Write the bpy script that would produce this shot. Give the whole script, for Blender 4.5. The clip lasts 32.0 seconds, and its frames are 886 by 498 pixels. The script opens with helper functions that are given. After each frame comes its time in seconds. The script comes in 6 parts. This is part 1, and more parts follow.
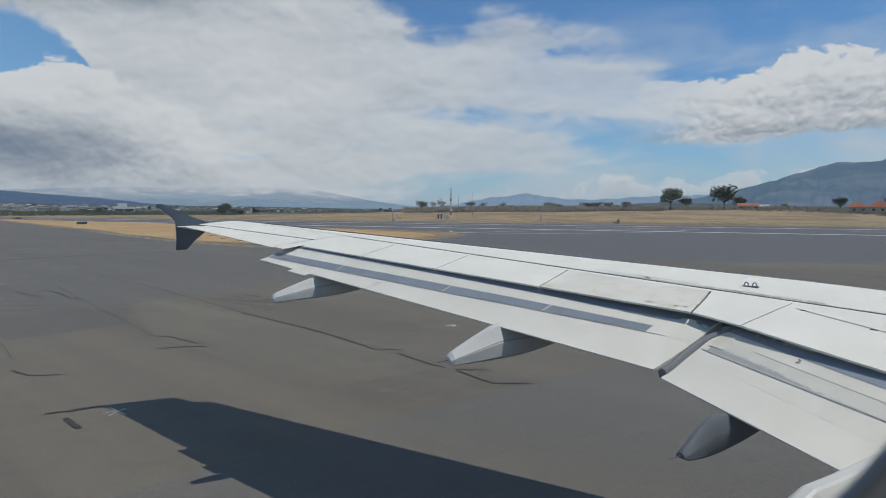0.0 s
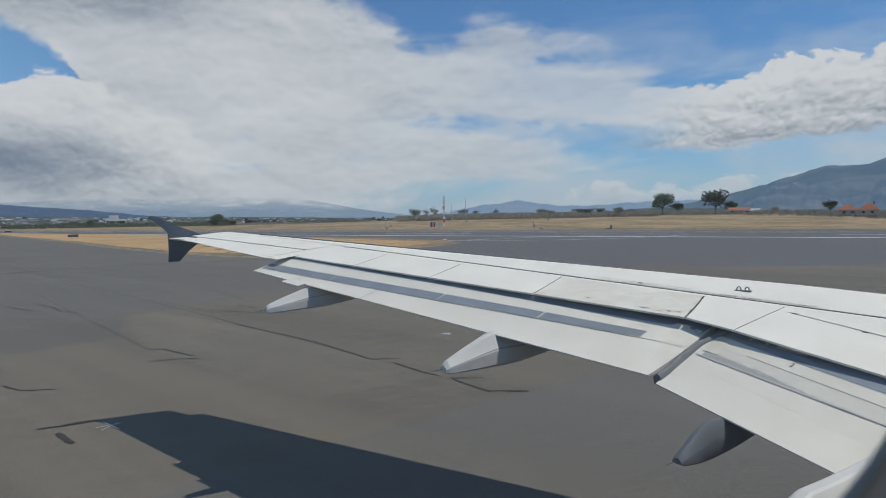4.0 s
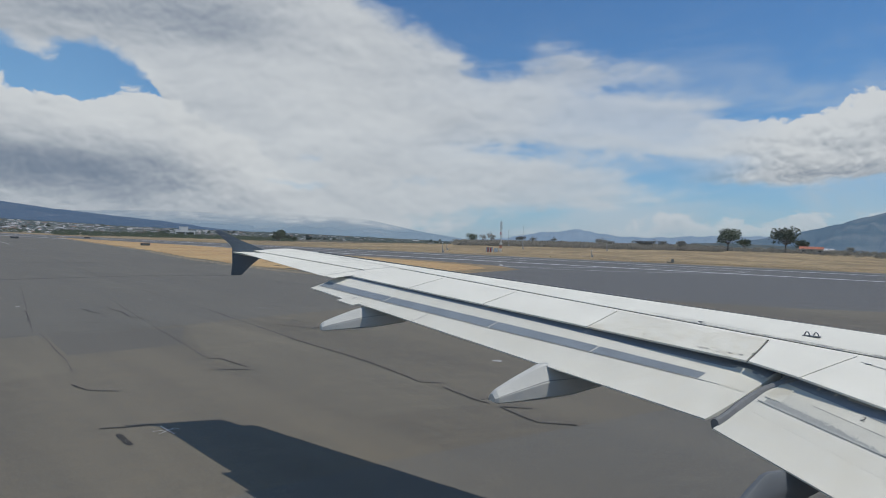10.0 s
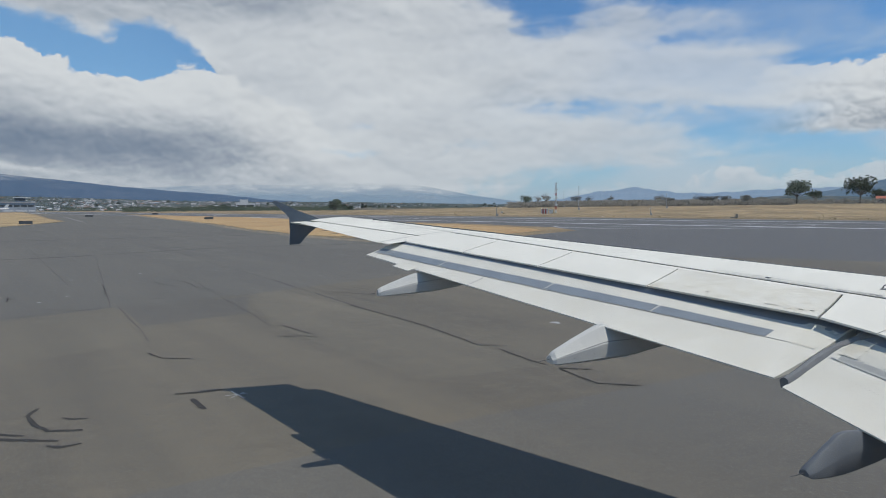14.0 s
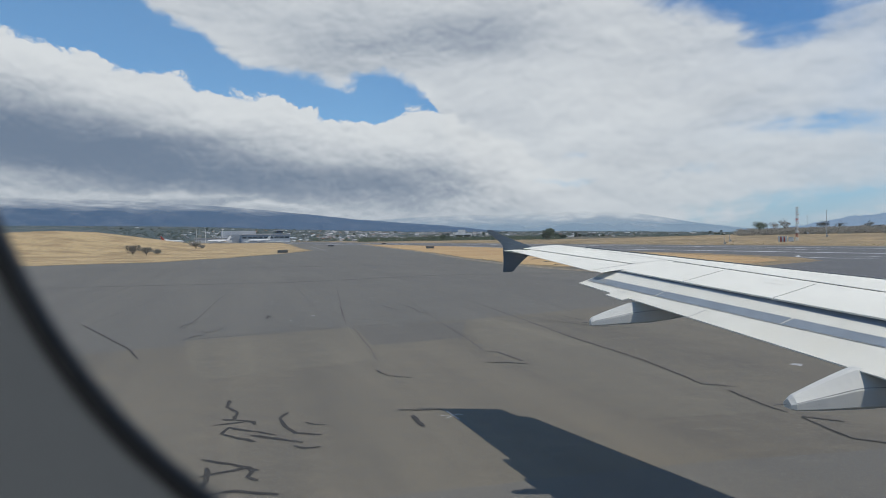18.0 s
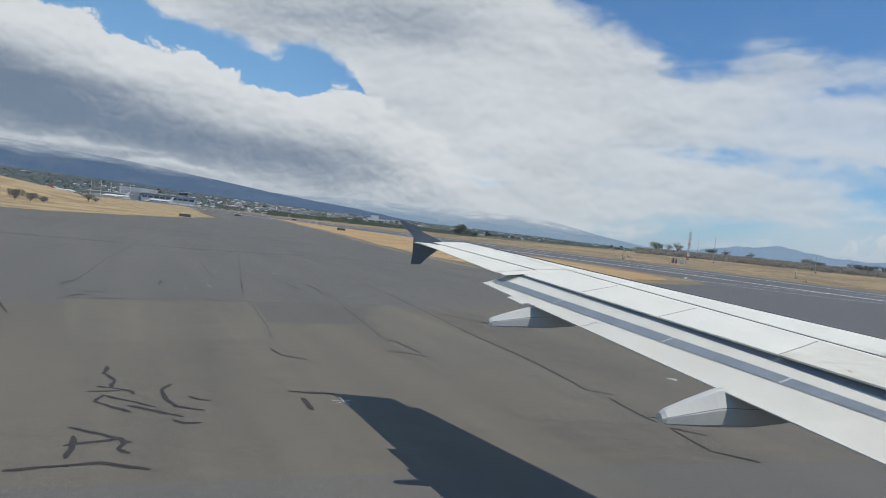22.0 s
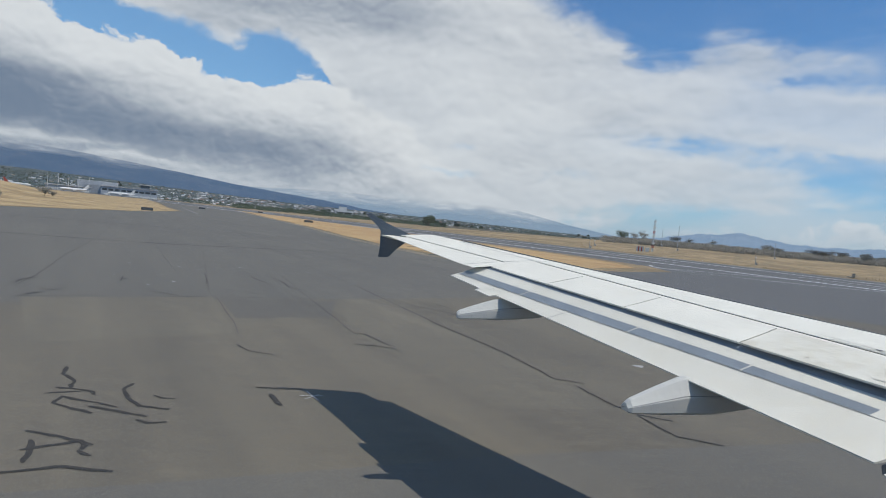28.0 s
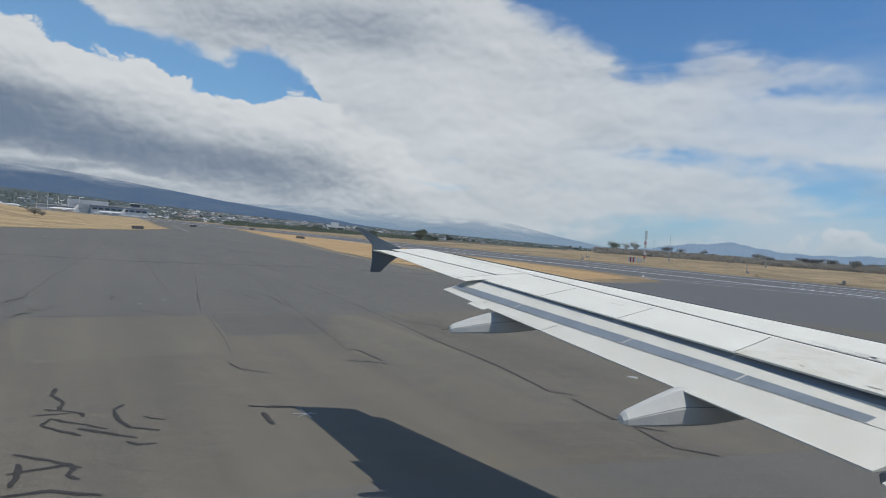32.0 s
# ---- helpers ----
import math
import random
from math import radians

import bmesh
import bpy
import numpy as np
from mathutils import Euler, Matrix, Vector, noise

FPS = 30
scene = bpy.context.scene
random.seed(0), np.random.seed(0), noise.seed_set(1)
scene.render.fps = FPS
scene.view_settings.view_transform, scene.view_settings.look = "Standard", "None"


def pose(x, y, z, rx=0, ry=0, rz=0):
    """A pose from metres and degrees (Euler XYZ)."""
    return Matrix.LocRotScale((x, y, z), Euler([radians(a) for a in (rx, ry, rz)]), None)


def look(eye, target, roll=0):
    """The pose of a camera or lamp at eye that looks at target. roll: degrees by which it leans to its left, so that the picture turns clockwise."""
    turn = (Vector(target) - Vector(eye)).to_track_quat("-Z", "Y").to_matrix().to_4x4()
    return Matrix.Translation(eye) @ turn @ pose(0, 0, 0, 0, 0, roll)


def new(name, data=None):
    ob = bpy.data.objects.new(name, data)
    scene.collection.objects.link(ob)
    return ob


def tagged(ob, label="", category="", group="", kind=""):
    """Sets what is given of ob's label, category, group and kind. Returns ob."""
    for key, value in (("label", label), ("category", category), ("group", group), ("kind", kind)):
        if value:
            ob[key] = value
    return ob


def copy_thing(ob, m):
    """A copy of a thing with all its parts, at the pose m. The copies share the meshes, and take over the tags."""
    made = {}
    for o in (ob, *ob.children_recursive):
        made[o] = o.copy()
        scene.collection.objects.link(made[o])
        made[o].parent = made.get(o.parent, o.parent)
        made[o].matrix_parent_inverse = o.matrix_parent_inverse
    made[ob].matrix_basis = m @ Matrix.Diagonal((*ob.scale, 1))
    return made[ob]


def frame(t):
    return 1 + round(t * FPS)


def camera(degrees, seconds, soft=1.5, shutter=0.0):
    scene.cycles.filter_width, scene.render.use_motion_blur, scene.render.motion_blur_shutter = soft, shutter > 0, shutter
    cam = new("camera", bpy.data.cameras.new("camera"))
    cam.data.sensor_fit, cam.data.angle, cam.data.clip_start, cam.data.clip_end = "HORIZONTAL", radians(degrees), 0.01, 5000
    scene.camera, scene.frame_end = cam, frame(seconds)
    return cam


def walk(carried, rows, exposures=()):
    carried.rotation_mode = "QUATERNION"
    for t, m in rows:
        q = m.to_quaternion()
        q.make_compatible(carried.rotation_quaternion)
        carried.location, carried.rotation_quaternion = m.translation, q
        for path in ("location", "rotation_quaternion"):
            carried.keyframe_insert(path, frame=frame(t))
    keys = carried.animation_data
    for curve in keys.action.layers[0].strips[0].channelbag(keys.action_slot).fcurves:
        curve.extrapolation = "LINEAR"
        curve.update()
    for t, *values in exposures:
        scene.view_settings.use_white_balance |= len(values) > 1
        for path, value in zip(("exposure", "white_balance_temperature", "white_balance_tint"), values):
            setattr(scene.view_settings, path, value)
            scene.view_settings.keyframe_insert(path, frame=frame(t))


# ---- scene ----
cam = camera(70.49, 32.0, soft=0.85)
# a telephone lens focused on the far wing: the window frame close to it blurs
cam.data.dof.use_dof, cam.data.dof.focus_distance, cam.data.dof.aperture_fstop = True, 24.0, 10.0
# seconds, place, Euler degrees of the hand-held camera at the cabin window
PATH = (
    (0.0, -11.603, 1.682, 4.568, 86.60, -0.07, -30.50),
    (0.5, -11.602, 1.680, 4.568, 87.09, -0.16, -30.48),
    (1.0, -11.605, 1.674, 4.572, 87.06, 0.17, -30.25),
    (1.5, -11.611, 1.670, 4.584, 86.61, -0.10, -30.39),
    (2.0, -11.610, 1.674, 4.581, 86.57, 0.26, -30.71),
    (2.5, -11.615, 1.669, 4.590, 86.83, 0.76, -31.13),
    (4.5, -11.609, 1.676, 4.575, 87.41, 0.38, -31.15),
    (5.0, -11.607, 1.675, 4.574, 86.73, -1.88, -30.81),
    (5.5, -11.596, 1.678, 4.567, 86.54, -2.94, -30.58),
    (6.0, -11.587, 1.681, 4.564, 86.13, -1.47, -30.78),
    (6.5, -11.600, 1.674, 4.568, 86.49, -0.95, -30.93),
    (7.0, -11.597, 1.674, 4.568, 86.69, -0.88, -31.12),
    (7.5, -11.585, 1.679, 4.564, 86.18, -0.85, -31.04),
    (8.0, -11.540, 1.699, 4.548, 86.16, -1.25, -30.75),
    (8.5, -11.513, 1.720, 4.528, 85.84, 2.15, -27.36),
    (9.0, -11.521, 1.706, 4.535, 84.88, 2.65, -22.66),
    (9.5, -11.585, 1.665, 4.590, 87.18, -0.15, -23.69),
    (10.0, -11.604, 1.661, 4.603, 89.48, -1.96, -25.96),
    (10.5, -11.605, 1.659, 4.603, 88.91, -1.72, -27.00),
    (11.0, -11.591, 1.664, 4.594, 87.81, -0.85, -27.65),
    (11.5, -11.571, 1.675, 4.572, 86.52, -0.10, -26.99),
    (12.0, -11.541, 1.686, 4.558, 85.93, 1.82, -25.78),
    (12.5, -11.530, 1.699, 4.540, 85.02, 3.61, -23.23),
    (13.0, -11.573, 1.662, 4.567, 84.41, 3.29, -22.46),
    (13.5, -11.568, 1.709, 4.584, 85.77, 1.86, -21.66),
    (15.5, -11.555, 1.672, 4.614, 86.39, -2.32, -19.92),
    (16.0, -11.577, 1.720, 4.636, 83.39, -0.11, -17.08),
    (16.5, -11.585, 1.668, 4.594, 85.08, -0.60, -9.84),
    (17.0, -11.573, 1.664, 4.577, 88.01, -3.20, -12.81),
    (17.5, -11.572, 1.664, 4.567, 89.77, -2.66, -10.95),
    (18.0, -11.558, 1.646, 4.567, 88.92, 0.58, -1.76),
    (18.5, -11.550, 1.630, 4.568, 88.63, 0.57, 1.16),
    (19.0, -11.544, 1.619, 4.572, 88.16, 1.01, 1.42),
    (19.5, -11.543, 1.620, 4.580, 88.34, 1.74, 0.50),
    (20.0, -11.543, 1.622, 4.587, 88.88, 1.27, 0.16),
    (20.5, -11.537, 1.612, 4.591, 88.74, 1.71, -0.19),
    (21.0, -11.572, 1.629, 4.601, 87.18, -2.63, -5.20),
    (21.5, -11.537, 1.635, 4.594, 87.87, -5.02, -6.05),
    (22.0, -11.537, 1.661, 4.599, 88.28, -6.27, -9.74),
    (22.5, -11.547, 1.695, 4.617, 87.25, -4.30, -11.34),
    (23.0, -11.551, 1.712, 4.640, 86.68, -3.93, -11.04),
    (23.5, -11.559, 1.699, 4.608, 87.26, -2.47, -11.14),
    (24.0, -11.587, 1.716, 4.605, 88.34, -5.52, -9.02),
    (24.5, -11.604, 1.707, 4.593, 86.87, -3.72, -6.16),
    (26.5, -11.533, 1.690, 4.610, 86.42, -4.05, -9.71),
    (27.0, -11.523, 1.699, 4.617, 86.96, -4.81, -10.82),
    (27.5, -11.507, 1.694, 4.623, 87.22, -5.26, -11.76),
    (28.0, -11.499, 1.703, 4.640, 87.73, -5.65, -12.61),
    (28.5, -11.497, 1.729, 4.616, 88.24, -6.19, -12.65),
    (29.0, -11.495, 1.735, 4.603, 88.15, -5.35, -12.81),
    (29.5, -11.497, 1.736, 4.600, 88.23, -5.25, -13.12),
    (30.0, -11.494, 1.742, 4.600, 88.60, -5.37, -13.48),
    (30.5, -11.482, 1.751, 4.593, 88.62, -5.54, -13.52),
    (31.0, -11.472, 1.750, 4.593, 88.61, -5.37, -13.53),
    (31.5, -11.472, 1.751, 4.607, 88.72, -4.80, -13.59),
    (32.0, -11.478, 1.742, 4.641, 89.06, -4.74, -13.32),
)
walk(cam, [(r[0], pose(*r[1:])) for r in PATH], exposures=((0, -0.22), (8, -0.22), (13, -0.12), (19, -0.02), (24, 0.0), (30, 0.0), (32, -0.10)))


def part(name, bm, material, parent, label="", smooth=False):
    me = bpy.data.meshes.new(name)
    bmesh.ops.recalc_face_normals(bm, faces=bm.faces)
    if smooth:
        for e in bm.edges:
            e.smooth = len(e.link_faces) == 2 and e.calc_face_angle(0) < 0.55
    bm.to_mesh(me)
    bm.free()
    me.materials.append(material)
    if smooth:
        for p in me.polygons:
            p.use_smooth = True
    ob = new(name, me)
    ob.parent = parent
    return tagged(ob, label)


def raw(name, verts, faces, material, parent=None, label="", smooth=False):
    me = bpy.data.meshes.new(name)
    me.from_pydata(verts, [], faces)
    me.materials.append(material)
    if smooth:
        for p in me.polygons:
            p.use_smooth = True
    me.update()
    ob = new(name, me)
    ob.parent = parent
    return tagged(ob, label)


def thing(name, at, label, category, group="", turn=0, kind=""):
    ob = new(name)
    ob.matrix_basis = pose(*at, 0, 0, turn)
    return tagged(ob, label, category, group, kind)


def box(size, at=(0, 0, 0), bevel=0.0, turn=0.0, bm=None):
    bm = bm or bmesh.new()
    made = bmesh.ops.create_cube(bm, size=1)["verts"]
    bmesh.ops.transform(bm, matrix=pose(*at, 0, 0, turn) @ Matrix.Diagonal((*size, 1)), verts=made)
    if bevel:
        edges = list({e for v in made for e in v.link_edges})
        bmesh.ops.bevel(bm, geom=edges, offset=bevel, segments=2, affect="EDGES", profile=0.7)
    return bm


def rod(r0, r1, a, b, seg=8, bm=None):
    bm = bm or bmesh.new()
    a, b = Vector(a), Vector(b)
    d = b - a
    made = bmesh.ops.create_cone(bm, cap_ends=True, segments=seg, radius1=r0, radius2=r1, depth=d.length)["verts"]
    m = Matrix.Translation((a + b) / 2) @ d.to_track_quat("Z", "Y").to_matrix().to_4x4()
    bmesh.ops.transform(bm, matrix=m, verts=made)
    return bm


def loft(rings, caps=True):
    """A skin through rings of equally many points."""
    bm = bmesh.new()
    rows = [[bm.verts.new(p) for p in r] for r in rings]
    n = len(rows[0])
    for a, b in zip(rows, rows[1:]):
        for i in range(n):
            bm.faces.new((a[i], a[(i + 1) % n], b[(i + 1) % n], b[i]))
    if caps:
        bm.faces.new(rows[0])
        bm.faces.new(rows[-1][::-1])
    return bm


def sheet(rows):
    """An open skin through rows of points."""
    bm = bmesh.new()
    vs = [[bm.verts.new(p) for p in r] for r in rows]
    for a, b in zip(vs, vs[1:]):
        for i in range(len(a) - 1):
            bm.faces.new((a[i], a[i + 1], b[i + 1], b[i]))
    return bm


def slab(outline, thick, bm=None):
    """A flat plate: outline of (x, y, z), pushed down by thick."""
    bm = bm or bmesh.new()
    top = [bm.verts.new(p) for p in outline]
    low = [bm.verts.new((p[0], p[1], p[2] - thick)) for p in outline]
    bm.faces.new(top)
    bm.faces.new(low[::-1])
    for i in range(len(top)):
        j = (i + 1) % len(top)
        bm.faces.new((top[j], top[i], low[i], low[j]))
    return bm


def lerp(a, b, t):
    return a + (b - a) * t


def table(pairs, v):
    """Straight-line reading of a table of (key, value), keys rising."""
    if v <= pairs[0][0]:
        return pairs[0][1]
    for (a, p), (b, q) in zip(pairs, pairs[1:]):
        if v <= b:
            return lerp(p, q, (v - a) / (b - a))
    return pairs[-1][1]


def bearing(az, dist, z=0.0):
    """A place seen from the cabin at az degrees to the left of straight out."""
    a = radians(az)
    return (-11.5 - math.sin(a) * dist, 1.7 + math.cos(a) * dist, z)


# ---- world, sun ----
SUN = Vector((0.375, -0.275, 1.0)).normalized()
lamp = bpy.data.lights.new("sun", "SUN")
lamp.energy, lamp.angle, lamp.color = 3.7, radians(0.53), (1.0, 0.945, 0.86)
new("sun", lamp).matrix_basis = look(SUN * 100, (0, 0, 0))

world = bpy.data.worlds.new("sky")
scene.world = world
world.use_nodes = True
NT = world.node_tree


def math_(tree, op, a, b=None, c=None, clamp=False):
    n = tree.nodes.new("ShaderNodeMath")
    n.operation, n.use_clamp = op, clamp
    for i, v in enumerate((a, b, c)):
        if v is None:
            continue
        if isinstance(v, (int, float)):
            n.inputs[i].default_value = v
        else:
            tree.links.new(v, n.inputs[i])
    return n.outputs[0]


def mixc(tree, f, a, b):
    n = tree.nodes.new("ShaderNodeMix")
    n.data_type = "RGBA"
    for i, v in ((0, f), (6, a), (7, b)):
        if isinstance(v, (int, float)):
            n.inputs[i].default_value = v
        elif isinstance(v, tuple):
            n.inputs[i].default_value = (*v, 1)
        else:
            tree.links.new(v, n.inputs[i])
    return n.outputs[2]


def ramp(tree, v, lo, hi):
    n = tree.nodes.new("ShaderNodeMapRange")
    n.interpolation_type = "SMOOTHSTEP"
    tree.links.new(v, n.inputs[0])
    n.inputs[1].default_value, n.inputs[2].default_value = lo, hi
    return n.outputs[0]


def noise_(tree, vec, scale, detail=6.0, rough=0.55, dist=0.0):
    n = tree.nodes.new("ShaderNodeTexNoise")
    tree.links.new(vec, n.inputs["Vector"])
    n.inputs["Scale"].default_value, n.inputs["Detail"].default_value = scale, detail
    n.inputs["Roughness"].default_value, n.inputs["Distortion"].default_value = rough, dist
    return n.outputs["Fac"]


def vec_(tree, x, y, z):
    n = tree.nodes.new("ShaderNodeCombineXYZ")
    for i, v in enumerate((x, y, z)):
        if isinstance(v, (int, float)):
            n.inputs[i].default_value = v
        else:
            tree.links.new(v, n.inputs[i])
    return n.outputs[0]


def build_sky(tree):
    tree.nodes.clear()
    out = tree.nodes.new("ShaderNodeOutputWorld")
    bg = tree.nodes.new("ShaderNodeBackground")
    tree.links.new(bg.outputs[0], out.inputs[0])
    sky = tree.nodes.new("ShaderNodeTexSky")
    sky.sky_type, sky.sun_disc = "NISHITA", False
    sky.sun_elevation = math.asin(SUN.z)
    sky.sun_rotation = math.atan2(SUN.x, SUN.y)
    sky.altitude, sky.air_density, sky.dust_density, sky.ozone_density = 900, 1.1, 0.2, 3.0
    mul = tree.nodes.new("ShaderNodeVectorMath")
    mul.operation = "MULTIPLY"
    tree.links.new(sky.outputs[0], mul.inputs[0])
    mul.inputs[1].default_value = (SKY * 0.64, SKY * 0.99, SKY * 1.26)
    co = tree.nodes.new("ShaderNodeTexCoord")
    sep = tree.nodes.new("ShaderNodeSeparateXYZ")
    tree.links.new(co.outputs["Generated"], sep.inputs[0])
    x, y, z = sep.outputs

    def m(op, a, b=None, c=None, clamp=False):
        return math_(tree, op, a, b, c, clamp)

    def total(*parts):
        s = parts[0]
        for p in parts[1:]:
            s = m("ADD", s, p)
        return s

    def centred(v, k):
        return m("MULTIPLY", m("SUBTRACT", v, 0.5), float(k))

    zc = m("MAXIMUM", z, 0.0)
    el = m("MULTIPLY", m("ARCSINE", z), 57.296)
    az = m("MULTIPLY", m("ARCTAN2", m("MULTIPLY", x, -1.0), y), 57.296)
    low = m("MULTIPLY", ramp(tree, el, 32.0, 22.0), ramp(tree, y, -0.35, 0.25))

    def grid(sa, se, seed, da=0.0, de=0.0):
        return vec_(tree, m("MULTIPLY", m("ADD", az, da), sa), m("MULTIPLY", m("ADD", el, de), se), seed)

    # ragged outlines: bearings wander with billows of many sizes
    azw = m("ADD", az, centred(noise_(tree, grid(0.22, 0.34, 1.3), 1.0, 9.0, 0.62), 5.0))
    elw = m("ADD", el, centred(noise_(tree, grid(0.26, 0.40, 6.3), 1.0, 9.0, 0.62), 3.2))
    azs = m("ADD", az, centred(noise_(tree, grid(0.10, 0.21, 1.3), 1.0, 3.0, 0.5), 9.0))
    els = m("ADD", el, centred(noise_(tree, grid(0.13, 0.24, 6.3), 1.0, 3.0, 0.5), 2.4))

    def lobe(a, e, sa, se, k, across=azw, up=elw):
        u = m("DIVIDE", m("SUBTRACT", across, float(a)), float(sa))
        v = m("DIVIDE", m("SUBTRACT", up, float(e)), float(se))
        s = m("ADD", m("MULTIPLY", u, u), m("MULTIPLY", v, v))
        return m("MULTIPLY", m("EXPONENT", m("MULTIPLY", s, -1.0)), float(k))

    def outline(pairs, across):
        """Elevation of a cloud border over the bearings."""
        n = tree.nodes.new("ShaderNodeValToRGB")
        tree.links.new(m("DIVIDE", m("ADD", across, 120.0), 180.0), n.inputs[0])
        n.color_ramp.interpolation = "CARDINAL"
        stops = n.color_ramp.elements
        while len(stops) < len(pairs):
            stops.new(0.5)
        for s, (a, e) in zip(stops, pairs):
            s.position = (a + 120) / 180
            s.color = (e / 30, e / 30, e / 30, 1)
        return m("MULTIPLY", n.outputs[0], 30.0)

    # cauliflower heaps: round bosses on round bosses
    def heaps(da=0.0, de=0.0):
        parts = []
        for scale, share in ((0.26, 0.46), (0.62, 0.28), (1.45, 0.16), (3.3, 0.10)):
            v = tree.nodes.new("ShaderNodeTexVoronoi")
            v.voronoi_dimensions, v.feature = "2D", "SMOOTH_F1"
            v.inputs["Scale"].default_value, v.inputs["Smoothness"].default_value = scale, 0.25
            tree.links.new(vec_(tree, m("ADD", azw, da), m("MULTIPLY", m("ADD", elw, de), 1.25), 0.0), v.inputs["Vector"])
            parts.append(m("MULTIPLY", m("SUBTRACT", 1.0, v.outputs["Distance"]), share))
        return total(*parts)

    h0, h1 = heaps(), heaps(-0.12, 0.34)
    boss = m("SUBTRACT", h0, h1)
    # drawn-out streaks of the high deck, leaning a little
    flow = vec_(tree, m("ADD", m("MULTIPLY", az, 0.075), m("MULTIPLY", el, 0.03)), m("MULTIPLY", el, 0.24), 3.7)
    flow1 = vec_(tree, m("ADD", m("MULTIPLY", az, 0.075), m("MULTIPLY", el, 0.03)), m("MULTIPLY", m("ADD", el, 0.9), 0.24), 3.7)
    n0 = noise_(tree, flow, 1.0, 10.0, 0.60, 0.45)
    n1 = noise_(tree, flow1, 1.0, 10.0, 0.60, 0.45)
    fine = noise_(tree, grid(0.42, 0.75, 8.1), 1.0, 9.0, 0.64, 0.3)
    fine1 = noise_(tree, grid(0.42, 0.75, 8.1, 0.0, 0.35), 1.0, 9.0, 0.64, 0.3)
    broad = noise_(tree, grid(0.05, 0.11, 5.5), 1.0, 3.0, 0.5, 0.6)
    DARK_TONE, LIT_TONE = (0.170, 0.222, 0.31), (0.76, 0.78, 0.80)

    # clear air, paler and milkier low down
    haze = m("POWER", 2.718, m("MULTIPLY", zc, -11.0))
    sheet_ = mixc(tree, m("MULTIPLY", haze, 0.85), mul.outputs[0], (0.37, 0.51, 0.67))
    sheet_ = mixc(tree, m("MULTIPLY", ramp(tree, az, -8.0, 6.0), 0.24), sheet_, (0.34, 0.62, 0.90))
    thin = m("MULTIPLY", ramp(tree, n0, 0.40, 0.66), m("MULTIPLY", low, ramp(tree, az, -6.0, -22.0)))
    sheet_ = mixc(tree, m("MULTIPLY", thin, m("MULTIPLY", ramp(tree, el, 22.0, 7.0), 0.62)), sheet_, (0.58, 0.64, 0.71))

    # the broad high deck between the gap and the open blue
    under = outline(DECK_FOOT, azw)
    over = outline(DECK_RIM, azs)
    inside = m("MINIMUM", m("MULTIPLY", m("SUBTRACT", elw, under), 0.9), m("MULTIPLY", m("SUBTRACT", over, els), 0.34))
    holes = total(*[lobe(*v) for v in HOLES])
    deck = total(m("MINIMUM", inside, 1.0), centred(n0, 2.0), centred(fine, 0.9), holes)
    deck_in = m("MULTIPLY", m("MULTIPLY", ramp(tree, deck, -0.34, 0.62), low), m("MULTIPLY_ADD", ramp(tree, az, -18.0, -46.0), -0.30, 1.0))
    grey = total(*[lobe(*v, azs, els) for v in DECK_GREY])
    tone = total(0.83, centred(broad, 0.6), m("MULTIPLY", m("SUBTRACT", n0, n1), 0.55), m("MULTIPLY", m("SUBTRACT", fine, fine1), 0.42), m("MULTIPLY", boss, 0.40), m("MULTIPLY", grey, -1.0))
    sheet_ = mixc(tree, m("MULTIPLY", deck_in, 0.95), sheet_, mixc(tree, ramp(tree, tone, -0.15, 1.15), DARK_TONE, LIT_TONE))

    # bright heaps in a band over the mountains, flat grey beneath
    crown, foot = outline(HEAP_TOP, azw), outline(HEAP_FOOT, azs)
    up = m("ADD", elw, centred(h0, -4.2))
    heap = m("MINIMUM", m("SUBTRACT", crown, up), m("MULTIPLY", m("SUBTRACT", elw, foot), 0.8))
    heap_in = m("MULTIPLY", ramp(tree, m("ADD", heap, centred(fine, 1.6)), -0.22, 0.42), ramp(tree, az, -44.0, -55.0))
    height = m("DIVIDE", m("SUBTRACT", el, foot), m("MAXIMUM", m("SUBTRACT", crown, foot), 1.0))
    tone = total(m("MULTIPLY", height, 0.62), 0.40, m("MULTIPLY", boss, 1.25), m("MULTIPLY", m("SUBTRACT", fine, fine1), 0.9), centred(broad, 0.4))
    sheet_ = mixc(tree, m("MULTIPLY", m("MULTIPLY", heap_in, low), 0.97), sheet_, mixc(tree, ramp(tree, tone, -0.05, 1.05), (0.26, 0.31, 0.385), LIT_TONE))

    # small far heaps along the horizon
    tiny = m("SUBTRACT", outline(ROW_TOP, azw), m("ADD", elw, centred(h0, -3.0)))
    tiny_in = m("MULTIPLY", ramp(tree, m("ADD", tiny, centred(fine, 1.4)), -0.15, 0.55), m("MULTIPLY", ramp(tree, el, 0.6, 2.2), ramp(tree, az, -27.0, -36.0)))
    tone = total(0.55, m("MULTIPLY", boss, 1.2), m("MULTIPLY", ramp(tree, tiny, 2.0, 0.0), 0.30))
    sheet_ = mixc(tree, m("MULTIPLY", tiny_in, 0.68), sheet_, mixc(tree, ramp(tree, tone, 0.0, 1.0), (0.36, 0.43, 0.52), (0.74, 0.76, 0.78)))

    # the rain bank: white shoulders over a dark base
    brow = outline(BANK_TOP, azw)
    deep = m("SUBTRACT", brow, m("ADD", elw, centred(h0, -2.4)))
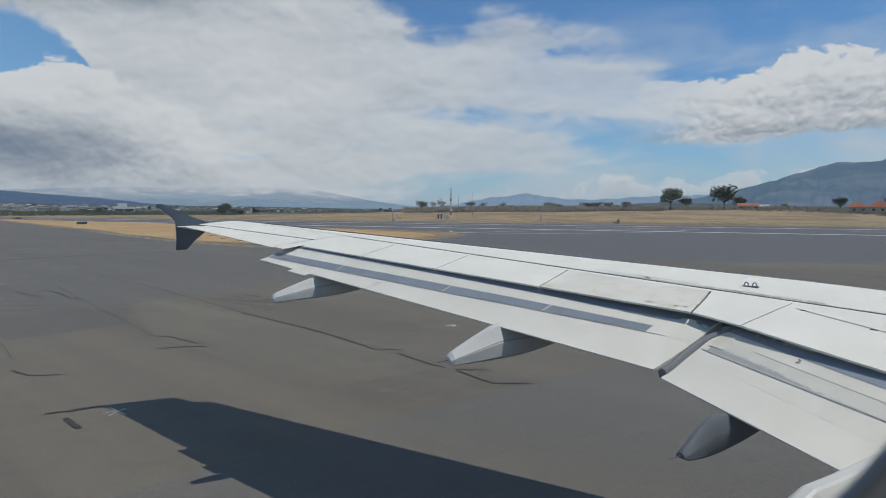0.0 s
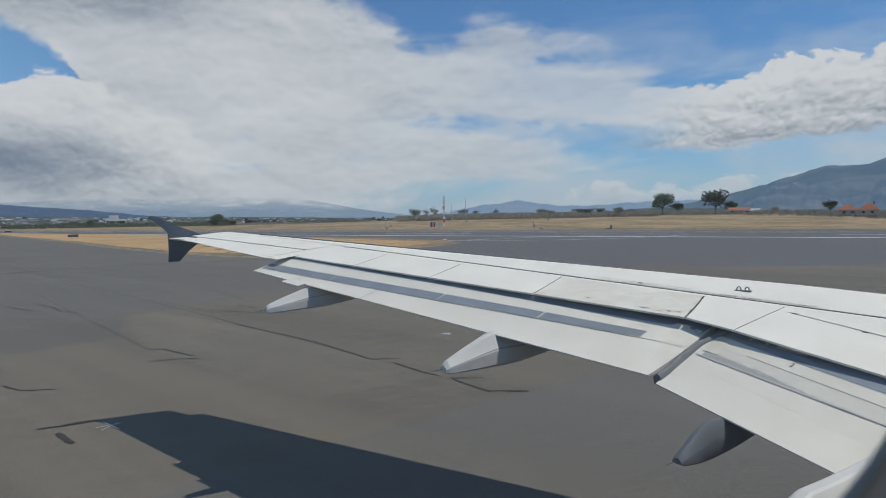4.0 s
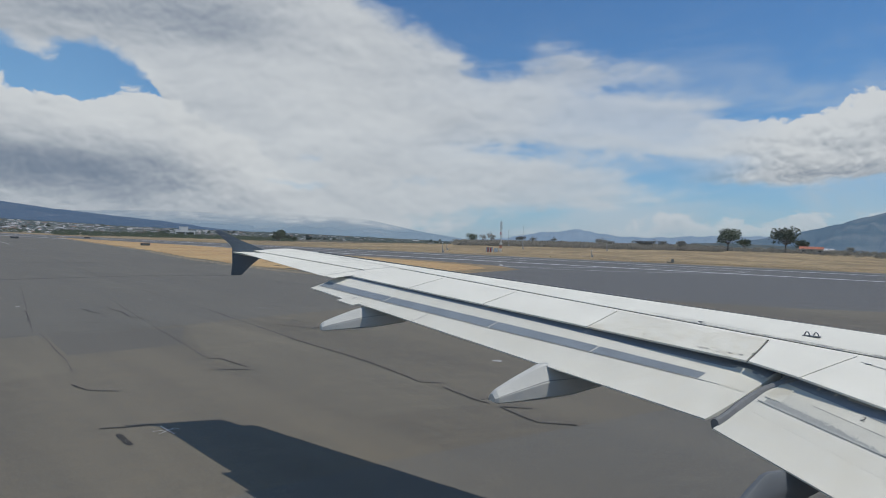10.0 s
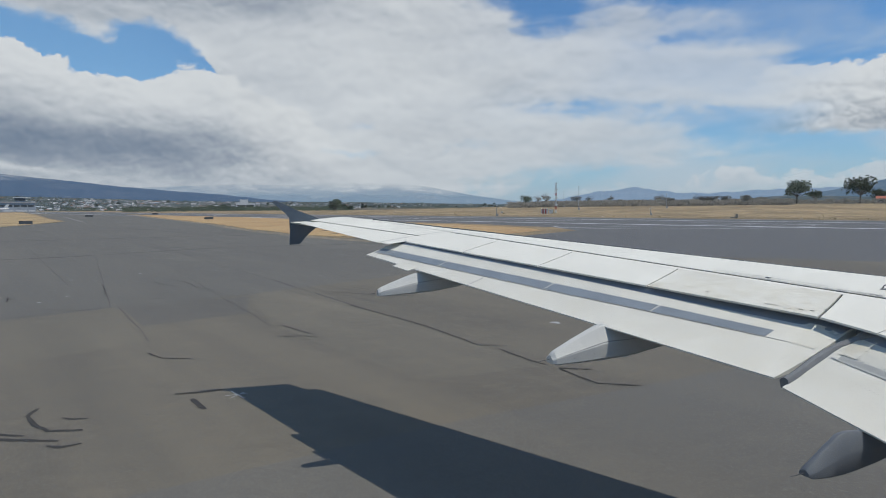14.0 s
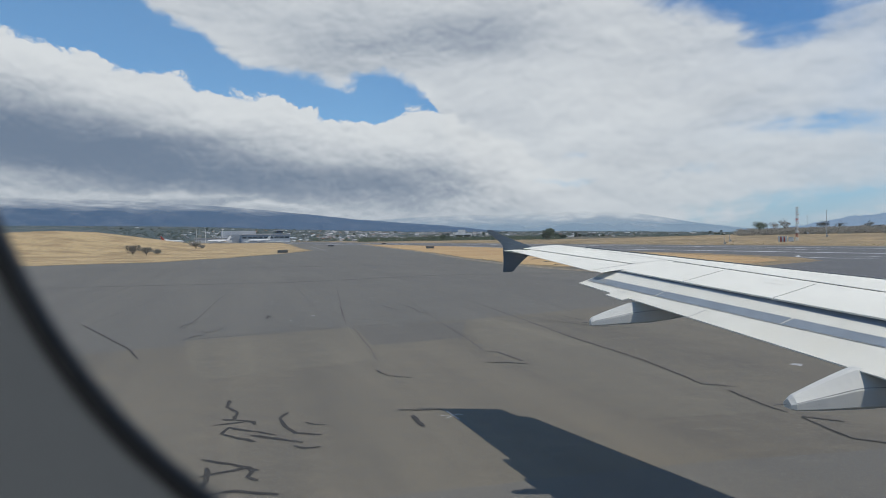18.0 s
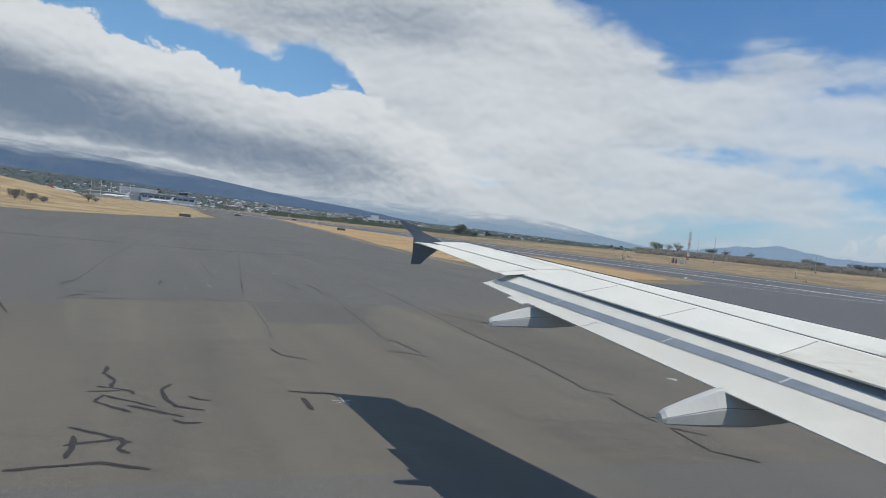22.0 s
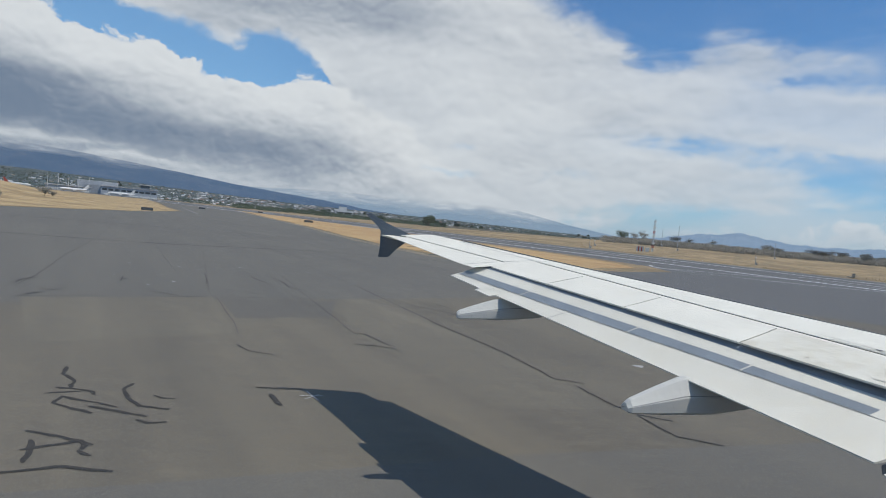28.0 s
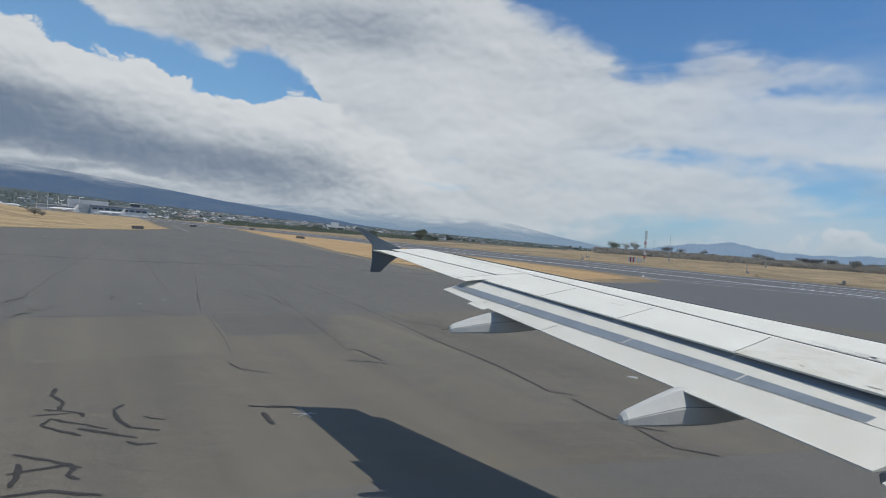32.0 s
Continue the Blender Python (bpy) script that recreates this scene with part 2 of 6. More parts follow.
    bank_in = m("MULTIPLY", ramp(tree, m("ADD", deep, centred(fine, 1.1)), -0.16, 0.34), ramp(tree, az, -20.0, -6.0))
    dark = total(*[lobe(*v, azs, els) for v in BANK_DARK])
    tone = total(1.02, m("MULTIPLY", ramp(tree, deep, 0.6, 5.5), -0.26), m("MULTIPLY", boss, 0.60), m("MULTIPLY", m("MULTIPLY", m("SUBTRACT", fine, fine1), 0.62), ramp(tree, dark, 0.7, 0.1)), centred(n0, 0.6), m("MULTIPLY", dark, -1.0))
    sheet_ = mixc(tree, m("MULTIPLY", m("MULTIPLY", bank_in, low), 0.98), sheet_, mixc(tree, ramp(tree, tone, -0.15, 1.15), DARK_TONE, LIT_TONE))
    veil = mixc(tree, m("MULTIPLY", m("POWER", 2.718, m("MULTIPLY", zc, -28.0)), 0.55), sheet_, (0.36, 0.44, 0.54))
    tree.links.new(veil, bg.inputs[0])
    bg.inputs[1].default_value = 1.0


SKY = 0.095
# borders of the clouds: bearing to the left of straight out, and elevation, in degrees
DECK_FOOT = ((-60, 4.5), (-34, 2.0), (-12, 0.5), (-4, 5.0), (-0.8, 11.6), (0.5, 13.2), (3.1, 14.3), (6.5, 14.0), (10, 14.2), (13.7, 14.4), (17, 15.6), (23, 18.5), (32, 21.5), (60, 25))
DECK_RIM = ((-100, 5.0), (-70, 5.0), (-58, 8.0), (-50, 11.8), (-44, 14.8), (-38, 17.0), (-34, 17.2), (-31.5, 15.8), (-27.5, 16.6), (-25.5, 18.6), (-17.5, 21.2), (-10, 25), (60, 28))
BANK_TOP = ((-24, 1.0), (-16, 3.5), (-12, 5.6), (-9, 7.6), (-5, 9.7), (-0.5, 11.4), (3, 10.7), (6.9, 10.3), (10.1, 11.4), (15.6, 12.2), (19.1, 12.9), (24, 13.6), (32, 15.5), (60, 17))
HEAP_TOP = ((-110, 13.5), (-85, 14.0), (-75, 13.8), (-66, 12.8), (-60, 12.2), (-55, 11.2), (-48, 10.0), (-40, 8.4), (-34, 6.0))
HEAP_FOOT = ((-110, 6.5), (-75, 6.4), (-60, 5.9), (-48, 5.6), (-40, 5.8), (-34, 5.6))
ROW_TOP = ((-110, 4.8), (-80, 5.0), (-62, 3.2), (-52, 2.2), (-44.5, 2.7), (-40, 1.4), (-30, 0.8))
# openings of the deck and soft grey fields: bearing, elevation, their spreads, amount
HOLES = ((-12.0, 4.7, 3.6, 0.5, -1.3), (-14.0, 6.8, 3.0, 0.6, -0.7), (-33.5, 8.2, 5.5, 1.3, -1.1), (-24.0, 5.5, 5.0, 0.7, -0.6), (-29.0, 12.0, 4.0, 0.7, -0.35), (-40.0, 13.6, 5.0, 0.8, -0.6), (-45.0, 7.2, 6.0, 1.4, -1.5), (-36.0, 2.4, 12.0, 2.0, -0.9), (-55.0, 3.5, 12.0, 3.0, -1.5), (7.6, 13.3, 2.2, 1.1, 1.0))
DECK_GREY = ((-4.0, 17.5, 9.0, 2.6, 0.42), (8.0, 16.0, 6.0, 2.2, 0.30), (-8.0, 11.0, 6.0, 1.6, 0.16), (-28.0, 10.5, 5.0, 1.5, 0.18), (-36.0, 15.5, 6.0, 1.0, 0.15), (-20.0, 7.0, 9.0, 1.0, 0.12))
BANK_DARK = ((21.0, 5.9, 10.0, 2.9, 0.66), (9.0, 5.0, 9.0, 2.5, 0.48), (0.0, 3.8, 8.0, 2.4, 0.36), (33.0, 8.0, 10.0, 3.0, 0.8), (20.0, 3.75, 7.0, 0.34, -0.36), (12.0, 2.8, 4.0, 0.30, -0.36), (13.0, 9.0, 9.0, 1.0, 0.10))
build_sky(NT)

# ---- materials ----
def surface(name, color, rough=0.6, metal=0.0, vary=0.12, scale=3.0, fine=60.0, bump=0.1, tint=None, emit=None, per_object=0.0, spec=0.5, coat=0.0, fine_amp=0.5):
    """A painted, stone or earth surface: colour that wanders at two scales, fine relief."""
    m = bpy.data.materials.new(name)
    m.use_nodes = True
    t = m.node_tree
    p = t.nodes["Principled BSDF"]
    co = t.nodes.new("ShaderNodeTexCoord").outputs["Object"]
    a = noise_(t, co, scale, 5.0, 0.6)
    b = noise_(t, co, fine, 3.0, 0.6)
    tint = tint or tuple(c * 0.6 for c in color)
    f = math_(t, "ADD", math_(t, "MULTIPLY", ramp(t, a, 0.3, 0.75), vary), math_(t, "MULTIPLY", math_(t, "SUBTRACT", b, 0.5), vary * fine_amp * 2), clamp=True)
    c = mixc(t, f, color, tint)
    if per_object:
        r = t.nodes.new("ShaderNodeObjectInfo").outputs["Random"]
        c = mixc(t, math_(t, "MULTIPLY", r, per_object), c, tint)
    t.links.new(c, p.inputs["Base Color"])
    p.inputs["Metallic"].default_value = metal
    p.inputs["Specular IOR Level"].default_value = spec
    p.inputs["Coat Weight"].default_value = coat
    t.links.new(math_(t, "ADD", rough - 0.05, math_(t, "MULTIPLY", a, 0.1)), p.inputs["Roughness"])
    if bump:
        bn = t.nodes.new("ShaderNodeBump")
        bn.inputs["Strength"].default_value, bn.inputs["Distance"].default_value = bump, 0.02
        t.links.new(b, bn.inputs["Height"])
        t.links.new(bn.outputs[0], p.inputs["Normal"])
    if emit:
        p.inputs["Emission Color"].default_value = (*emit[:3], 1)
        p.inputs["Emission Strength"].default_value = emit[3]
    return m


def asphalt_material(name, base, pale, warm):
    m = bpy.data.materials.new(name)
    m.use_nodes = True
    t = m.node_tree
    p = t.nodes["Principled BSDF"]
    co = t.nodes.new("ShaderNodeTexCoord").outputs["Object"]
    sep = t.nodes.new("ShaderNodeSeparateXYZ")
    t.links.new(co, sep.inputs[0])
    # paving lanes run along the taxiway
    lane = vec_(t, math_(t, "ADD", math_(t, "MULTIPLY", sep.outputs[0], 0.955), math_(t, "MULTIPLY", sep.outputs[1], 0.295)),
                math_(t, "MULTIPLY", math_(t, "SUBTRACT", math_(t, "MULTIPLY", sep.outputs[1], 0.955), math_(t, "MULTIPLY", sep.outputs[0], 0.295)), 0.06), 0.0)
    streak = noise_(t, lane, 0.35, 4.0, 0.6)
    large = noise_(t, co, 0.045, 4.0, 0.55)
    mid = noise_(t, co, 0.6, 6.0, 0.65)
    grit = noise_(t, co, 26.0, 3.0, 0.75)
    stone = t.nodes.new("ShaderNodeTexVoronoi")
    t.links.new(co, stone.inputs["Vector"])
    stone.inputs["Scale"].default_value = 30.0
    c = mixc(t, ramp(t, math_(t, "ADD", math_(t, "MULTIPLY", streak, 0.6), math_(t, "MULTIPLY", large, 0.4)), 0.38, 0.66), base, pale)
    c = mixc(t, math_(t, "MULTIPLY", ramp(t, mid, 0.42, 0.75), 0.35), c, warm)
    # swept aggregate: flat flecks drawn out across the paving
    fleck = noise_(t, vec_(t, math_(t, "MULTIPLY", sep.outputs[0], 2.2), math_(t, "MULTIPLY", sep.outputs[1], 1.4), 0.0), 3.0, 6.0, 0.75)
    blot = noise_(t, vec_(t, math_(t, "MULTIPLY", sep.outputs[0], 0.9), math_(t, "MULTIPLY", sep.outputs[1], 1.3), 4.0), 1.3, 5.0, 0.7)
    c = mixc(t, math_(t, "MULTIPLY", ramp(t, blot, 0.50, 0.70), 0.22), c, tuple(v * 1.25 for v in warm))
    c = mixc(t, math_(t, "MULTIPLY", ramp(t, blot, 0.48, 0.30), 0.18), c, tuple(v * 0.75 for v in base))
    c = mixc(t, math_(t, "MULTIPLY", ramp(t, fleck, 0.50, 0.72), 0.26), c, tuple(v * 1.35 for v in warm))
    c = mixc(t, math_(t, "MULTIPLY", ramp(t, fleck, 0.46, 0.28), 0.20), c, tuple(v * 0.62 for v in base))
    # small pale chips and dark pits, drawn out across the paving
    chip = noise_(t, vec_(t, sep.outputs[0], math_(t, "MULTIPLY", sep.outputs[1], 0.45), 9.0), 17.0, 2.0, 0.8)
    sweep = noise_(t, vec_(t, math_(t, "MULTIPLY", sep.outputs[0], 0.35), sep.outputs[1], 2.0), 2.0, 6.0, 0.75)
    c = mixc(t, math_(t, "MULTIPLY", ramp(t, sweep, 0.50, 0.74), 0.45), c, tuple(v * 1.30 for v in warm))
    c = mixc(t, math_(t, "MULTIPLY", ramp(t, sweep, 0.48, 0.28), 0.30), c, tuple(v * 0.70 for v in base))
    c = mixc(t, math_(t, "MULTIPLY", ramp(t, chip, 0.58, 0.68), 0.70), c, tuple(v * 2.3 for v in base))
    c = mixc(t, math_(t, "MULTIPLY", ramp(t, chip, 0.43, 0.30), 0.50), c, tuple(v * 0.50 for v in base))
    g = math_(t, "MULTIPLY", math_(t, "SUBTRACT", grit, 0.5), 1.0)
    c = mixc(t, math_(t, "ADD", 0.5, math_(t, "MULTIPLY", g, 1.6), clamp=True), mixc(t, 0.42, c, (0.015, 0.015, 0.016)), mixc(t, 0.16, c, (0.38, 0.36, 0.33)))
    c = mixc(t, math_(t, "MULTIPLY", ramp(t, stone.outputs["Distance"], 0.22, 0.05), 0.25), c, (0.30, 0.28, 0.25))
    t.links.new(c, p.inputs["Base Color"])
    p.inputs["Roughness"].default_value = 0.9
    p.inputs["Specular IOR Level"].default_value = 0.25
    bn = t.nodes.new("ShaderNodeBump")
    bn.inputs["Strength"].default_value, bn.inputs["Distance"].default_value = 0.35, 0.01
    t.links.new(grit, bn.inputs["Height"])
    t.links.new(bn.outputs[0], p.inputs["Normal"])
    return m


def grass_material(name, straw, earth, green, scale=0.05):
    m = bpy.data.materials.new(name)
    m.use_nodes = True
    t = m.node_tree
    p = t.nodes["Principled BSDF"]
    co = t.nodes.new("ShaderNodeTexCoord").outputs["Object"]
    a, b, d = noise_(t, co, scale, 6.0, 0.6), noise_(t, co, scale * 9, 5.0, 0.65), noise_(t, co, 3.5, 4.0, 0.7)
    c = mixc(t, ramp(t, a, 0.42, 0.62), straw, earth)
    c = mixc(t, math_(t, "MULTIPLY", ramp(t, b, 0.46, 0.66), 0.75), c, green)
    c = mixc(t, math_(t, "MULTIPLY", ramp(t, d, 0.4, 0.8), 0.4), c, tuple(v * 0.45 for v in straw))
    e = noise_(t, co, scale * 3.1, 7.0, 0.7, 0.5)
    c = mixc(t, math_(t, "MULTIPLY", ramp(t, e, 0.55, 0.70), 0.55), c, tuple(v * 0.62 for v in earth))
    c = mixc(t, math_(t, "MULTIPLY", ramp(t, e, 0.44, 0.30), 0.45), c, tuple(min(0.5, v * 1.25) for v in straw))
    t.links.new(c, p.inputs["Base Color"])
    p.inputs["Roughness"].default_value = 0.95
    p.inputs["Specular IOR Level"].default_value = 0.1
    bn = t.nodes.new("ShaderNodeBump")
    bn.inputs["Strength"].default_value, bn.inputs["Distance"].default_value = 0.6, 0.15
    t.links.new(d, bn.inputs["Height"])
    t.links.new(bn.outputs[0], p.inputs["Normal"])
    return m


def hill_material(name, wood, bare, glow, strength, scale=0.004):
    """Far slopes; bluish emission stands in for haze over kilometres of air."""
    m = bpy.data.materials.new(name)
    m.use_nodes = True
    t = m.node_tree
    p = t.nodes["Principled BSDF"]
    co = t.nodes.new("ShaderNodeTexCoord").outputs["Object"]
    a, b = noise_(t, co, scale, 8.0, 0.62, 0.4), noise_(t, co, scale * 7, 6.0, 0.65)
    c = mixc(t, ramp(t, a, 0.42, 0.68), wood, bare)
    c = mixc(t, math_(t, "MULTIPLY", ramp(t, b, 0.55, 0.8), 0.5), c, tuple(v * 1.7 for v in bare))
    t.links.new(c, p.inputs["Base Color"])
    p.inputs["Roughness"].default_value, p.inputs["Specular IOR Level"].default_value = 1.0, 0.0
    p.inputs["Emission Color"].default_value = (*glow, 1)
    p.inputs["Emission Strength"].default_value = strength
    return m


def glass_material(name):
    m = bpy.data.materials.new(name)
    m.use_nodes = True
    t = m.node_tree
    t.nodes.clear()
    out, mix = t.nodes.new("ShaderNodeOutputMaterial"), t.nodes.new("ShaderNodeMixShader")
    tr, gl = t.nodes.new("ShaderNodeBsdfTransparent"), t.nodes.new("ShaderNodeBsdfGlossy")
    tr.inputs[0].default_value = (0.97, 0.98, 0.98, 1)
    gl.inputs["Roughness"].default_value = 0.25
    mix.inputs[0].default_value = 0.004
    t.links.new(tr.outputs[0], mix.inputs[1])
    t.links.new(gl.outputs[0], mix.inputs[2])
    # scratched acrylic: a little of the daylight is scattered inwards
    hz, both = t.nodes.new("ShaderNodeBsdfTranslucent"), t.nodes.new("ShaderNodeMixShader")
    hz.inputs[0].default_value = (0.95, 0.93, 0.88, 1)
    both.inputs[0].default_value = 0.028
    t.links.new(mix.outputs[0], both.inputs[1])
    t.links.new(hz.outputs[0], both.inputs[2])
    t.links.new(both.outputs[0], out.inputs[0])
    return m


def grimy_paint(name, paint, film, speck):
    """Old white paint under a brownish film, with specks of oil."""
    m = surface(name, paint, 0.55, vary=0.3, scale=1.6, fine=18.0, bump=0.02, spec=0.3)
    t = m.node_tree
    p = t.nodes["Principled BSDF"]
    co = t.nodes.new("ShaderNodeTexCoord").outputs["Object"]
    wide, drag = noise_(t, co, 2.2, 7.0, 0.68, 0.6), noise_(t, co, 7.5, 6.0, 0.7, 0.8)
    dots = noise_(t, co, 38.0, 3.0, 0.7)
    old = p.inputs["Base Color"].links[0].from_socket
    c = mixc(t, math_(t, "MULTIPLY", ramp(t, wide, 0.42, 0.64), 0.75), old, film)
    c = mixc(t, math_(t, "MULTIPLY", ramp(t, drag, 0.52, 0.70), 0.65), c, film)
    c = mixc(t, math_(t, "MULTIPLY", math_(t, "MULTIPLY", ramp(t, dots, 0.62, 0.68), ramp(t, wide, 0.40, 0.58)), 0.85), c, speck)
    t.links.new(c, p.inputs["Base Color"])
    return m


def scraped_edge(name, paint, metal):
    """Paint rubbed through to grey metal in a ragged fringe along the panel's aft seam."""
    m = surface(name, paint, 0.4, vary=0.25, scale=3.0, fine=30.0, bump=0.0, spec=0.35)
    t = m.node_tree
    p = t.nodes["Principled BSDF"]
    co = t.nodes.new("ShaderNodeTexCoord").outputs["Object"]
    sep = t.nodes.new("ShaderNodeSeparateXYZ")
    t.links.new(co, sep.inputs[0])
    out = math_(t, "ADD", sep.outputs[0], math_(t, "MULTIPLY_ADD", sep.outputs[1], -0.076, 6.1516))
    fade = math_(t, "MULTIPLY", ramp(t, sep.outputs[1], 4.4, 5.7), 0.085)
    gap = math_(t, "SUBTRACT", out, fade)
    rag = noise_(t, vec_(t, math_(t, "MULTIPLY", sep.outputs[0], 30.0), math_(t, "MULTIPLY", sep.outputs[1], 22.0), 0.0), 1.0, 5.0, 0.7)
    edge = math_(t, "MULTIPLY_ADD", math_(t, "SUBTRACT", rag, 0.5), 0.22, gap)
    c = mixc(t, math_(t, "MULTIPLY", ramp(t, edge, 0.006, -0.006), 0.85), p.inputs["Base Color"].links[0].from_socket, metal)
    t.links.new(c, p.inputs["Base Color"])
    return m


WHITE = grimy_paint("wing_paint", (0.775, 0.74, 0.645), (0.70, 0.665, 0.575), (0.58, 0.55, 0.47))
WHITE_WORN = grimy_paint("worn_wing_paint", (0.72, 0.685, 0.59), (0.56, 0.51, 0.40), (0.27, 0.24, 0.18))
FLAP_PAINT = grimy_paint("flap_paint", (0.71, 0.675, 0.585), (0.64, 0.60, 0.505), (0.50, 0.46, 0.38))
METAL = surface("bare_aluminium", (0.265, 0.285, 0.295), 0.38, metal=0.3, vary=0.9, scale=2.6, fine=30.0, bump=0.03, tint=(0.33, 0.355, 0.37))
METAL_DULL = surface("dull_aluminium", (0.42, 0.415, 0.385), 0.5, metal=0.0, vary=0.9, scale=5.0, fine=30.0, bump=0.02, tint=(0.56, 0.54, 0.48), spec=0.3)
SCUFF = scraped_edge("scraped_flap_edge", (0.64, 0.61, 0.525), (0.30, 0.30, 0.285))
# Dark blue-grey; on the flap noses it stands in for slot shade.
COVE = surface("slot_blue_grey", (0.225, 0.255, 0.295), 0.6, vary=0.3, scale=3.0, fine=20.0, bump=0.05, tint=(0.15, 0.175, 0.205))
SEAM = surface("seam_sealant", (0.06, 0.065, 0.075), 0.7, vary=0.5, scale=6.0, fine=40.0, bump=0.05)
RUBBER = surface("grey_rubber_seal", (0.16, 0.165, 0.17), 0.6, vary=0.4, scale=9.0, fine=60.0, bump=0.1)
# Fairing paint darkened: the flap's shade, put into the colour.
FAIR_SHADE = surface("shaded_fairing_paint", (0.11, 0.12, 0.133), 0.6, vary=0.3, scale=3.0, fine=25.0, bump=0.03, tint=(0.08, 0.09, 0.102))
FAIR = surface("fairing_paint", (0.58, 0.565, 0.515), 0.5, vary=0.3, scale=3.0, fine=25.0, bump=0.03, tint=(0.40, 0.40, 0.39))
NAVY = surface("dark_blue_paint", (0.075, 0.098, 0.122), 0.35, vary=0.4, scale=4.0, fine=30.0, bump=0.02, tint=(0.065, 0.08, 0.10))
WORN_LETTER = surface("worn_stencil", (0.40, 0.39, 0.36), 0.6, vary=0.8, scale=30.0, fine=90.0, bump=0.0, tint=(0.55, 0.53, 0.48))
LETTER = surface("grey_stencil", (0.055, 0.055, 0.055), 0.6, vary=0.3, scale=20.0, fine=90.0, bump=0.0)
GRIME = surface("oil_grime", (0.50, 0.465, 0.385), 0.6, vary=0.9, scale=12.0, fine=60.0, bump=0.0, tint=(0.66, 0.63, 0.54))
SOOT = surface("dark_grime", (0.11, 0.10, 0.085), 0.6, vary=0.6, scale=20.0, fine=90.0, bump=0.02, tint=(0.24, 0.22, 0.18))
SKIN = surface("fuselage_paint", (0.62, 0.62, 0.61), 0.4, vary=0.15, scale=0.8, fine=8.0, bump=0.01)
PANEL = surface("cabin_plastic", (0.42, 0.43, 0.44), 0.55, vary=0.12, scale=8.0, fine=180.0, bump=0.05)
SEAL = surface("black_window_seal", (0.036, 0.036, 0.037), 0.5, vary=0.3, scale=30.0, fine=160.0, bump=0.05)
# Lighter copy of the seal: daylight on its forward half, put into colour.
SEAL_LIT = surface("lit_window_seal", (0.34, 0.33, 0.31), 0.6, vary=0.3, scale=30.0, fine=160.0, bump=0.05)
GLASS = glass_material("acrylic_pane")
ASPHALT = asphalt_material("old_asphalt", (0.096, 0.083, 0.063), (0.170, 0.144, 0.103), (0.166, 0.132, 0.088))
RUNWAY_MAT = asphalt_material("runway_asphalt", (0.090, 0.090, 0.093), (0.111, 0.110, 0.112), (0.102, 0.100, 0.098))
NEWER = asphalt_material("newer_asphalt", (0.103, 0.096, 0.084), (0.138, 0.126, 0.106), (0.134, 0.117, 0.092))
WORN_LANE = asphalt_material("pale_worn_asphalt", (0.118, 0.102, 0.076), (0.190, 0.163, 0.117), (0.180, 0.147, 0.100))
PATCH = asphalt_material("patched_asphalt", (0.092, 0.083, 0.070), (0.116, 0.105, 0.088), (0.10, 0.088, 0.070))
TAR = surface("tar_sealant", (0.033, 0.031, 0.029), 0.9, vary=0.6, scale=5.0, fine=60.0, bump=0.1, tint=(0.065, 0.060, 0.054), spec=0.15)
JOINT = surface("old_joint_seal", (0.056, 0.053, 0.048), 0.9, vary=1.0, scale=0.8, fine=12.0, bump=0.1, tint=(0.11, 0.10, 0.085), spec=0.2)
CHALK = surface("white_chalk", (0.42, 0.42, 0.41), 0.9, vary=0.8, scale=14.0, fine=80.0, bump=0.05, tint=(0.16, 0.155, 0.15))
LINE_WHITE = surface("white_line_paint", (0.74, 0.74, 0.73), 0.7, vary=0.25, scale=1.2, fine=12.0, bump=0.03, tint=(0.34, 0.34, 0.33))
LINE_YELLOW = surface("faded_yellow_paint", (0.44, 0.33, 0.18), 0.8, vary=0.75, scale=0.8, fine=9.0, bump=0.03, tint=(0.24, 0.19, 0.13))
FIELD = grass_material("dry_field", (0.36, 0.265, 0.155), (0.24, 0.175, 0.108), (0.135, 0.128, 0.08), 0.03)
STRAW = grass_material("straw_grass", (0.46, 0.305, 0.150), (0.385, 0.240, 0.120), (0.36, 0.275, 0.155), 0.04)
BANKGRASS = grass_material("pale_bank_grass", (0.45, 0.325, 0.175), (0.29, 0.20, 0.11), (0.24, 0.20, 0.125), 0.09)
TUFT = surface("dry_tuft", (0.40, 0.30, 0.16), 0.95, vary=0.6, scale=0.4, fine=4.0, bump=0.0, tint=(0.25, 0.20, 0.11), spec=0.1)
LEAF = surface("tree_leaf", (0.062, 0.084, 0.048), 0.8, vary=0.7, scale=0.6, fine=5.0, bump=0.0, tint=(0.10, 0.12, 0.075), per_object=0.35, spec=0.15)
DRYLEAF = surface("scrub_leaf", (0.165, 0.160, 0.135), 0.9, vary=0.8, scale=0.3, fine=3.0, bump=0.0, tint=(0.20, 0.17, 0.135), per_object=0.4, spec=0.1)
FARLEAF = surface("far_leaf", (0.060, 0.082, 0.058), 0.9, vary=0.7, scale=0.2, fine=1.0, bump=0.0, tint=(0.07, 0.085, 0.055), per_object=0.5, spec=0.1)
# Paler, greyer leaf copy: distance haze put into the base colour.
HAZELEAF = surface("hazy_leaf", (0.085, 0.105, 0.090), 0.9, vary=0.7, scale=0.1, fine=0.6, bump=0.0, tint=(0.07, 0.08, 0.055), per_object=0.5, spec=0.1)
BARK = surface("bark", (0.12, 0.095, 0.07), 0.9, vary=0.5, scale=3.0, fine=20.0, bump=0.3)
